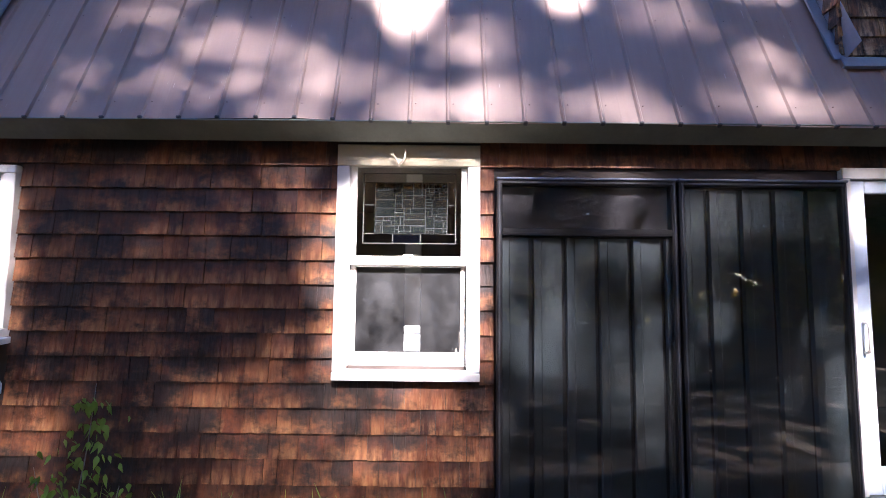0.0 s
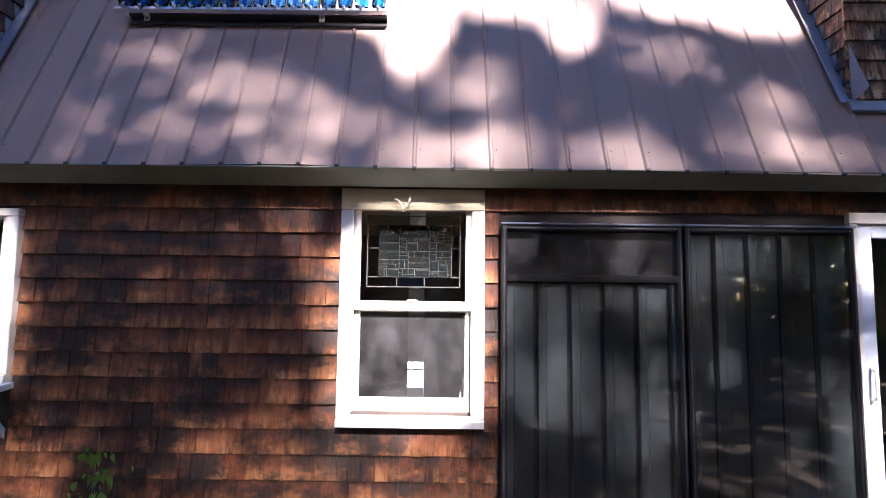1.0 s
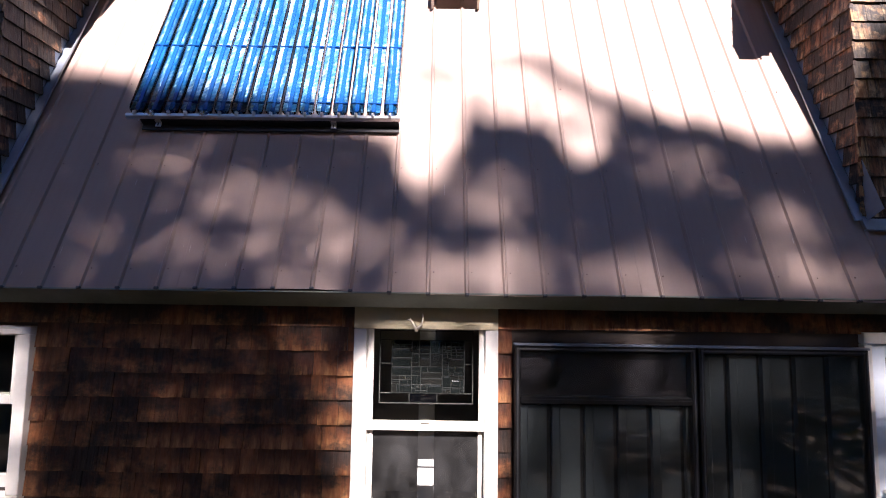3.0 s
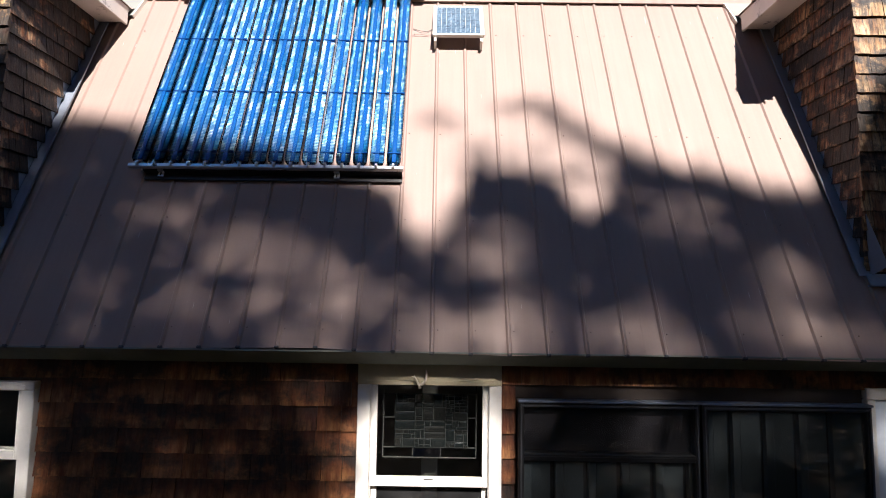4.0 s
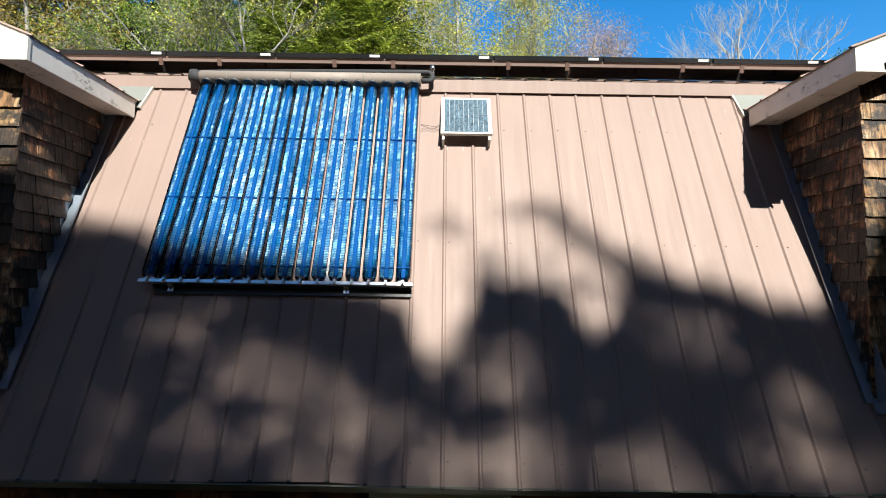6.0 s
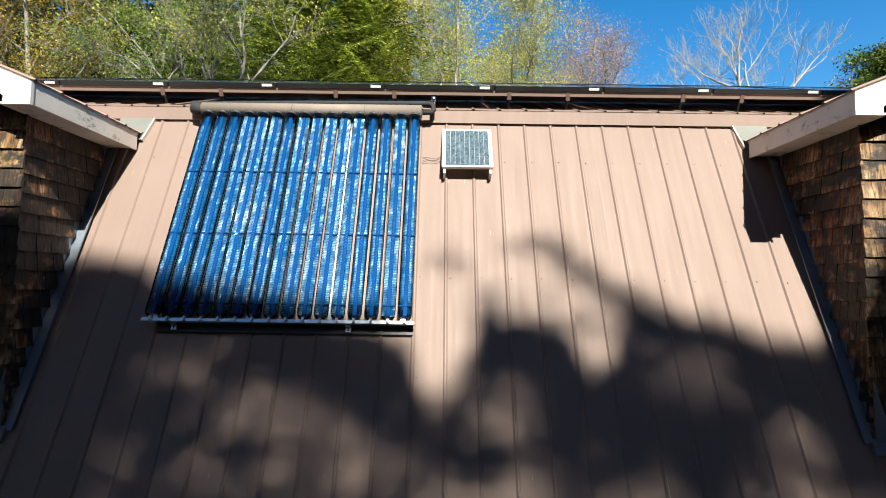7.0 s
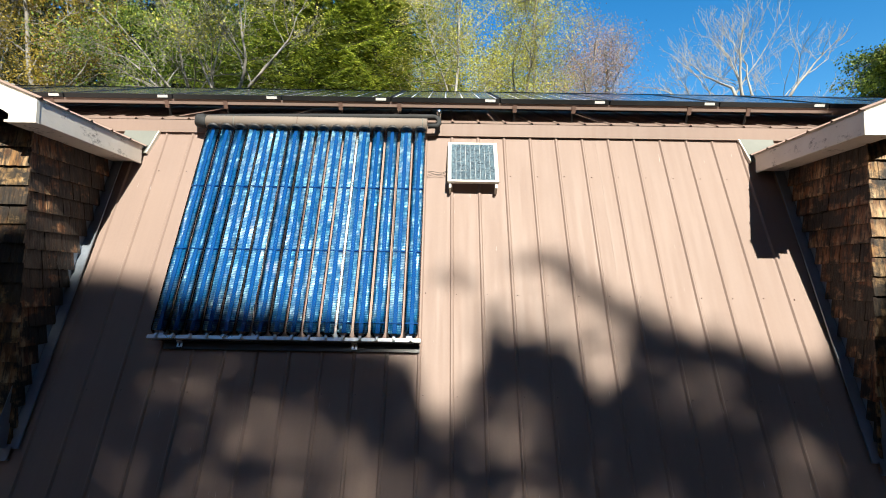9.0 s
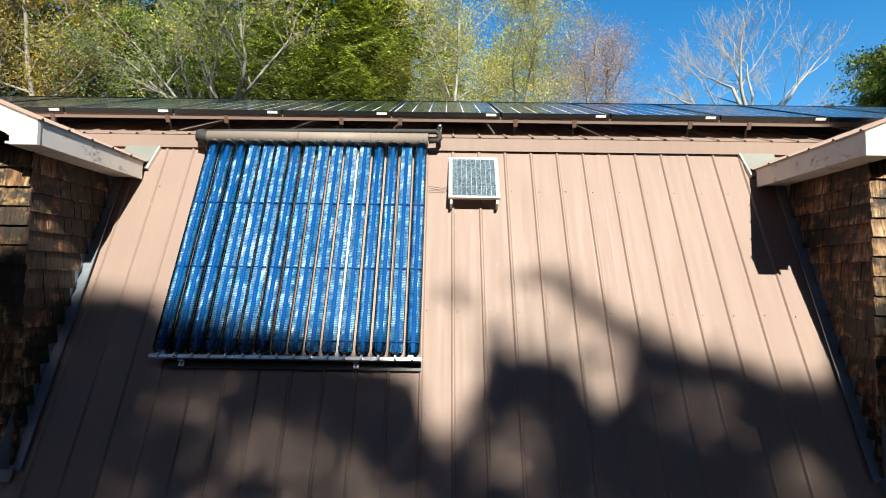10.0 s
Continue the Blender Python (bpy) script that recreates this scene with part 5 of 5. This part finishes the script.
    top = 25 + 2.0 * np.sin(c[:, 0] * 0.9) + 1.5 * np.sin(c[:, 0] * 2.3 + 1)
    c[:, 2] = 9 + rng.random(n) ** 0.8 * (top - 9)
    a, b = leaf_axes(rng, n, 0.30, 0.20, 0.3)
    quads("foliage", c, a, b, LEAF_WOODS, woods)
    n = 26000
    c = np.stack([rng.uniform(-3.2, 6, n), rng.uniform(30, 36, n), np.zeros(n)], 1)
    top = 22.5 - 0.25 * (c[:, 0] + 3) + 1.2 * np.sin(c[:, 0] * 2.1)
    c[:, 2] = 9 + rng.random(n) * (top - 9)
    a, b = leaf_axes(rng, n, 0.17, 0.11, 0.3)
    quads("bright_foliage", c, a, b, LEAF_LIME, woods)


behind()


# ---- unseen trees on the sunny side: crowns shaped to throw the dappled shade ----
# gaps fitted to light patches on the house: x, z, radius, by sun let through
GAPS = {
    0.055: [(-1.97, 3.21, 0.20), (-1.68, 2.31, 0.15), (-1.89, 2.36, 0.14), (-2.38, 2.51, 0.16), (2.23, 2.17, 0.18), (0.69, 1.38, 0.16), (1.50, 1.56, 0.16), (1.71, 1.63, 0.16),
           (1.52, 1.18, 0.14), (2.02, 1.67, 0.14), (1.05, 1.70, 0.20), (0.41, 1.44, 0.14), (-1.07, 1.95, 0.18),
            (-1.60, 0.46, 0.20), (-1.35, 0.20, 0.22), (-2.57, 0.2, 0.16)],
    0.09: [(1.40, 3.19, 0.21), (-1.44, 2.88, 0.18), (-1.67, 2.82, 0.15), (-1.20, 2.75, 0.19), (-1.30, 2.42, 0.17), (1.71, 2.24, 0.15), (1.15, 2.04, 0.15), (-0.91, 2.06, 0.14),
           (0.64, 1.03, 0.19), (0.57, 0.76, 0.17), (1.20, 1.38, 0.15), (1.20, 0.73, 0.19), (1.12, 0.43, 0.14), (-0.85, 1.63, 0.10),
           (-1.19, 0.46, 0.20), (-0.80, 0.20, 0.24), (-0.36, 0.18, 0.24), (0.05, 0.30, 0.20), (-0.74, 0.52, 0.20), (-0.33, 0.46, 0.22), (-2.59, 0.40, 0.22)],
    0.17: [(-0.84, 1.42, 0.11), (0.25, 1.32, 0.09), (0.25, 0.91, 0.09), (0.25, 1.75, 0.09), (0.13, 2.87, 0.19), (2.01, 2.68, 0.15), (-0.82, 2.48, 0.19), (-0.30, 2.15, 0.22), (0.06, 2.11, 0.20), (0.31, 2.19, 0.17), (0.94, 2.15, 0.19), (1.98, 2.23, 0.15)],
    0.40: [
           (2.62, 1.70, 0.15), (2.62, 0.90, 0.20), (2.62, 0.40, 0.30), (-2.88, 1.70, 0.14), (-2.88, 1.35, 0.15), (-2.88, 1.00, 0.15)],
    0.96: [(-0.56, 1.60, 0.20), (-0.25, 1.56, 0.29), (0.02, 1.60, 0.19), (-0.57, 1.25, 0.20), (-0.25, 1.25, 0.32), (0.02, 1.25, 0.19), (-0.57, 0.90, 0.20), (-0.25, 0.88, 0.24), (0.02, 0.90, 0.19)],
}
# leaf clumps fitted to the shade of a bough and twigs: x, z, radius, how much they hold back
SHADE_CLUMPS = [(0.69, 4.43, 0.15, 0.62), (0.73, 4.30, 0.13, 0.60), (0.80, 4.18, 0.15, 0.68), (0.91, 4.07, 0.15, 0.72), (1.04, 3.95, 0.16, 0.74), (1.15, 3.86, 0.16, 0.72), (-0.14, 4.27, 0.15, 0.52), (0.39, 4.39, 0.13, 0.46),
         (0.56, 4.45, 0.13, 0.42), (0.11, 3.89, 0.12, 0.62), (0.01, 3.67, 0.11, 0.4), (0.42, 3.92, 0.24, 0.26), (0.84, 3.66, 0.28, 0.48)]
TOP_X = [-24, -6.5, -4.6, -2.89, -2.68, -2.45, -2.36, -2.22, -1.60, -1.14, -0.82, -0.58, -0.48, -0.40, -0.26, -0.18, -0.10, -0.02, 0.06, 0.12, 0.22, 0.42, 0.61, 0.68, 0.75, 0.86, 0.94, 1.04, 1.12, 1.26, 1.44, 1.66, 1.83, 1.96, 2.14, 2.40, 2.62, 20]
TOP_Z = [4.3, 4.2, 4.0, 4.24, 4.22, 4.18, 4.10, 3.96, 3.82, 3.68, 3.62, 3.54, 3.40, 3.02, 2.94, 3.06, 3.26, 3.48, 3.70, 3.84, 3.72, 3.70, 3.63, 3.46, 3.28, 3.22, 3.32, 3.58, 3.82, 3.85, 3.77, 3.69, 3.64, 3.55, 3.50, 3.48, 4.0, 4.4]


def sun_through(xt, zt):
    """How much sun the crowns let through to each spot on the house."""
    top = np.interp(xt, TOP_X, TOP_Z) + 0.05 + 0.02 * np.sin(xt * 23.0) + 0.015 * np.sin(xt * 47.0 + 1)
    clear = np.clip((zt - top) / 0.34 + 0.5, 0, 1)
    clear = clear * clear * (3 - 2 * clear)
    for x, z, r, hold in SHADE_CLUMPS:
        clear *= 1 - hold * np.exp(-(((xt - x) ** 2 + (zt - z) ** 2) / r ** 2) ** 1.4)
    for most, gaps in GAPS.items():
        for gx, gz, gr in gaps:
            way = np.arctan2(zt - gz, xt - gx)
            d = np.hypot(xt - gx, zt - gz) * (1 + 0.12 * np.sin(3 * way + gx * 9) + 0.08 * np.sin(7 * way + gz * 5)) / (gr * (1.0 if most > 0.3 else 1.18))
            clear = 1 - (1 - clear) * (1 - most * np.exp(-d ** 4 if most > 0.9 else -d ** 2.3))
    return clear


def shade_trees():
    rng = np.random.default_rng(5)
    S = np.array(SUN_WAY)
    spots = [(-3.6, 900), (1.4, 901), (5.6, 902), (-8.5, 903), (10.5, 904), (-14.0, 905), (-20.0, 906), (16.0, 907)]
    trees, woods, leaves = [], [], []
    for x, seed in spots:
        base = Vector((x + 3.2, -15.2 - (seed % 3) * 0.9, 0.0))
        t = thing("maple_tree", base, "tall leafy maple out of view, crown shaped to shade the house", "tree", "trees on the lawn")
        r = rnd(seed)
        wood = Limbs()
        line = wander(r, base, (0, 0, 1), 14.5, 8, 0.04)
        wood.bar(line, 0.23, 0.05, 8)
        for i in range(16):
            f = 0.45 + 0.5 * i / 16
            k = f * 8
            p = line[int(k)].lerp(line[min(8, int(k) + 1)], k % 1)
            ang = i * 2.4
            q = wander(r, p, (math.cos(ang), 0.35 * math.sin(ang), 0.45), 2.6 * r.uniform(0.6, 1.1), 5, 0.16)
            wood.bar(q, 0.05, 0.012, 5)
        trees.append(t), woods.append(wood)
        leaves.append([])
    n = 130000
    xt, zt = rng.uniform(-4.6, 4.6, n), rng.uniform(-1.0, 4.9, n)
    m = 110000
    x2, z2 = rng.uniform(-24, 20, m), rng.uniform(-10.0, 4.9, m)
    out = (np.abs(x2) > 4.6) | (z2 < -1.0)
    grown = np.concatenate([np.ones(n), np.full(out.sum(), 2.0)])
    xt, zt = np.concatenate([xt, x2[out]]), np.concatenate([zt, z2[out]])
    n = len(xt)
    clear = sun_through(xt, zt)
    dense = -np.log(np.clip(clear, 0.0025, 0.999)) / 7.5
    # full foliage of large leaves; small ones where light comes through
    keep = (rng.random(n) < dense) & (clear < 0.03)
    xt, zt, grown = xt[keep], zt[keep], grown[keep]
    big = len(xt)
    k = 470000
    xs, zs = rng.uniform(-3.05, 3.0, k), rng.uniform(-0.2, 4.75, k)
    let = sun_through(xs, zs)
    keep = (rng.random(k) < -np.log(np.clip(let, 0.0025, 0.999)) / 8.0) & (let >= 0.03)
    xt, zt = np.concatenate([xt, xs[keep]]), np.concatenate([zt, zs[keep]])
    m = len(xt)
    s = rng.uniform(18.5, 22.5, m)
    c = np.stack([xt, np.zeros(m), zt], 1) + S * s[:, None]
    a, b = leaf_axes(rng, m, 0.125, 0.085, 0.2)
    grown = np.concatenate([grown, np.full(m - big, 0.4)])[:, None]
    a, b = a * grown, b * grown
    owner = np.argmin(np.abs(c[:, 0][:, None] - np.array([t.location.x for t in trees])[None]), axis=1)
    for i, t in enumerate(trees):
        woods[i].make("trunk", BARK_GREY, t)
        w = owner == i
        quads("crown", c[w], a[w], b[w], LEAF_TURNING, t)


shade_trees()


# woods across the lawn, seen only in the panes; added to hold back sky light
def lawn_edge():
    woods = thing("woods_edge", (0, -40, 0), "unseen woods round the lawn that hold back sky light", "woods", kind="stuff")
    rng = np.random.default_rng(12)
    n = 60000
    ang = rng.uniform(-0.15, math.pi + 0.15, n)
    far = rng.uniform(22, 32, n)
    c = np.stack([far * np.cos(ang) * 1.1, -far * np.sin(ang), np.zeros(n)], 1)
    # lower towards the afternoon side, tall woods on both flanks
    tall = np.interp(ang - 1.354, [-3.0, -0.75, -0.5, 0.0, 0.5, 0.95, 1.2, 3.0], [40.0, 38.0, 16.0, 13.0, 11.0, 13.0, 36.0, 40.0])
    c[:, 2] = rng.random(n) * (tall + 2 * np.sin(ang * 15) + 1.5 * np.sin(ang * 37))
    a, b = leaf_axes(rng, n, 0.9, 0.6, 0.2)
    gold = rng.random(n) < 0.45
    quads("foliage", c[~gold], a[~gold], b[~gold], LEAF_AUTUMN, woods)
    quads("bright_foliage", c[gold], a[gold], b[gold], LEAF_LIME, woods)
    # high boughs over the lawn, added out of view to block sky light
    for sx, seed, foot in ((-1, 18, (6.5, -11.5, 0)), (1, 19, (-6.5, -11.5, 0)), (-1, 20, (10.5, -5.5, 0)), (1, 21, (-10.0, -5.5, 0))):
        oak = thing("oak_tree", foot, "tall oak out of view, high boughs added to block sky light", "tree", "trees on the lawn")
        r = rnd(seed)
        wood = Limbs()
        line = wander(r, foot, (0, 0, 1), 24, 8, 0.03)
        wood.bar(line, 0.35, 0.1, 8)
        tips = []
        for i in range(85):
            p = line[5 + i % 4]
            q = wander(r, p, ((0.9 + r.uniform(-0.5, 0.5)) * sx, r.uniform(-0.3, 0.45), r.uniform(0.15, 0.5)), r.uniform(5, 13), 7, 0.14)
            if min(v.z - 14.3 + 0.885 * (v.y + 8) for v in q) < 0:
                continue
            wood.bar(q, 0.09, 0.02, 6)
            tips += q[2:]
            for j in range(2, 8):
                w = wander(r, q[j], (r.uniform(-1, 1), r.uniform(-1, 1), r.uniform(-0.3, 0.6)), 1.6, 4, 0.2)
                if min(v.z - 14.3 + 0.885 * (v.y + 8) for v in w) < 0:
                    continue
                wood.bar(w, 0.025, 0.008, 4)
                tips += w[1:]
        wood.make("trunk", BARK_GREY, oak)
        tips = np.array([tuple(p) for p in tips if p.z > 14.5 - 0.885 * (p.y + 8)])
        n = 52000
        c = tips[rng.integers(0, len(tips), n)] + rng.normal(size=(n, 3)) * 0.4
        a, b = leaf_axes(rng, n, 0.34, 0.24, 0.2)
        quads("crown", c, a, b, LEAF_TURNING, oak)


lawn_edge()
# unseen oaks on both flanks, added to lower the sky's fill
for x, y, h, seed in ((14.5, -8.0, 21, 701), (18.0, -4.0, 21, 702), (-16.5, -3.0, 21, 703), (-20.5, -6.5, 21, 704), (16.5, -13.0, 23, 705), (-25.0, -10.5, 23, 706)):
    broadleaf("oak_tree", (x, y, 0.0), h, seed, "tall oak out of view beside the lawn, added to block sky light", BARK_GREY, LEAF_AUTUMN, 16000, 0.26, 0.36, 22, 0.22, 0.3, twigs=False, group="trees on the lawn", clump=0.6)


# unseen maples added to darken the shade on the roof's right side
broadleaf("maple_tree", (9.5, -6.0, 0.0), 13.5, 711, "leafy maple out of view, added to deepen shade near the corner", BARK_GREY, LEAF_DEEP, 60000, 0.16, 0.33, 26, 0.12, 0.25, twigs=False, group="trees on the lawn", clump=0.5)
broadleaf("maple_tree", (11.0, -1.5, 0.0), 14.5, 712, "leafy maple out of view, added to deepen shade near the corner", BARK_GREY, LEAF_DEEP, 60000, 0.16, 0.33, 26, 0.12, 0.25, twigs=False, group="trees on the lawn", clump=0.5)


def sapling(at, h, seed, label, n=34, size=0.07):
    r = rnd(seed)
    t = thing("sapling", at, label, "plant")
    at = Vector(at)
    bm = bmesh.new()
    stem = wander(r, at, (0.05, 0, 1), h, 8, 0.09, 0.3)
    sweep(bm, stem, [0.006 - 0.0006 * i for i in range(9)], 5)
    part("stem", bm, BARK_GREY, t)
    me = []
    for k in range(3):
        bm = bmesh.new()
        o = [(0, 0, 0), (0.24, 0.22, 0.03), (0.30, 0.45, 0.03), (0.17, 0.85, 0.0), (0, 1.3, -0.08), (-0.17, 0.85, 0.0), (-0.30, 0.45, 0.03), (-0.24, 0.22, 0.03)]
        vs = [bm.verts.new(v) for v in o]
        mid = bm.verts.new((0, 0.5, -0.03))
        for i in range(8):
            bm.faces.new((vs[i], vs[(i + 1) % 8], mid)).smooth = True
        me.append(mesh_of(bm, LEAF_PLANT, "leaf"))
    for i in range(n):
        f = 0.25 + 0.75 * i / n
        p = stem[min(8, int(f * 8))] + Vector((r.gauss(0, 0.10), r.gauss(0, 0.06), r.gauss(0, 0.04))) * (1.5 - f)
        q = Matrix.Translation(p - at) @ Euler((r.uniform(-1.9, -0.6), r.uniform(-0.5, 0.5), r.uniform(-1.5, 1.5))).to_matrix().to_4x4() @ Matrix.Scale(size * r.uniform(0.5, 1.1), 4)
        piece("leaf", me[i % 3], t, q)


sapling((-1.98, -0.55, 0.0), 0.86, 5, "thin wild sapling with green leaves against the wall", 120, 0.056)
sapling((-1.72, -0.62, 0.0), 0.36, 6, "low wild plant with green leaves", 16, 0.075)
sapling((-2.15, -0.50, 0.0), 0.42, 7, "low wild plant with green leaves", 16, 0.065)


def grass_tuft():
    t = thing("grass_tuft", (-0.5, -0.4, 0), "tuft of long grass blades at the foot of the wall", "grass", kind="stuff")
    rng = np.random.default_rng(4)
    n = 260
    c = np.stack([rng.uniform(-2.6, 0.25, n), rng.uniform(-0.75, -0.32, n), rng.uniform(0.0, 0.16, n)], 1)
    a = np.stack([rng.normal(size=n) * 0.35, rng.normal(size=n) * 0.25, np.ones(n)], 1)
    a *= rng.uniform(0.05, 0.17, (n, 1))
    b = np.cross(a, (0, 1, 0))
    b /= np.linalg.norm(b, axis=1)[:, None]
    quads("blades", c, a, b * 0.009, LEAF_PLANT, t)


grass_tuft()


# ---- shingles, one by one ----
FRONT = Matrix.Translation((0, WALL_Y - 0.0015, 0))
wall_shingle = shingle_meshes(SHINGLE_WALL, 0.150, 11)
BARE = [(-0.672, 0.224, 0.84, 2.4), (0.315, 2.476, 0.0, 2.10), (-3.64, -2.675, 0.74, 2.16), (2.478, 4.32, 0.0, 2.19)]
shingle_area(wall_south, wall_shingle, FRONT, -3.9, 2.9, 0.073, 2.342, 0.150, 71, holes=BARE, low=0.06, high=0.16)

dorm_shingle = shingle_meshes(SHINGLE_DORMER, 0.129, 12)


def roof_y(z):
    return EAVE_Y + (z - EAVE_Z) / math.tan(SLOPE)


def cheek_shingles(cheek, xc, side):
    """Courses on a cheek: from the front corner back to the roof slope."""
    def inside(z, s, e):
        return s, min(e, 0.24 + roof_y(z) - 0.012 + 0.014 * math.sin(z * 57.0))
    ez = 2.875
    if side > 0:       # faces west: x of the frame runs from the front corner backwards
        m = Matrix(((0, 1, 0, xc + 0.016), (1, 0, 0, -0.240), (0, 0, 1, 0), (0, 0, 0, 1)))
    else:              # faces east
        m = Matrix(((0, -1, 0, xc - 0.016), (1, 0, 0, -0.240), (0, 0, 1, 0), (0, 0, 0, 1)))
    # parent space of the cheek is the world
    shingle_area(cheek, cheek_shingle, m, 0.0, 0.90, ez, 4.95, 0.129, 81 if side > 0 else 82, inside=inside, low=0.05, high=0.11)


cheek_shingle = shingle_meshes(SHINGLE_CHEEK_SHADED, 0.129, 13)
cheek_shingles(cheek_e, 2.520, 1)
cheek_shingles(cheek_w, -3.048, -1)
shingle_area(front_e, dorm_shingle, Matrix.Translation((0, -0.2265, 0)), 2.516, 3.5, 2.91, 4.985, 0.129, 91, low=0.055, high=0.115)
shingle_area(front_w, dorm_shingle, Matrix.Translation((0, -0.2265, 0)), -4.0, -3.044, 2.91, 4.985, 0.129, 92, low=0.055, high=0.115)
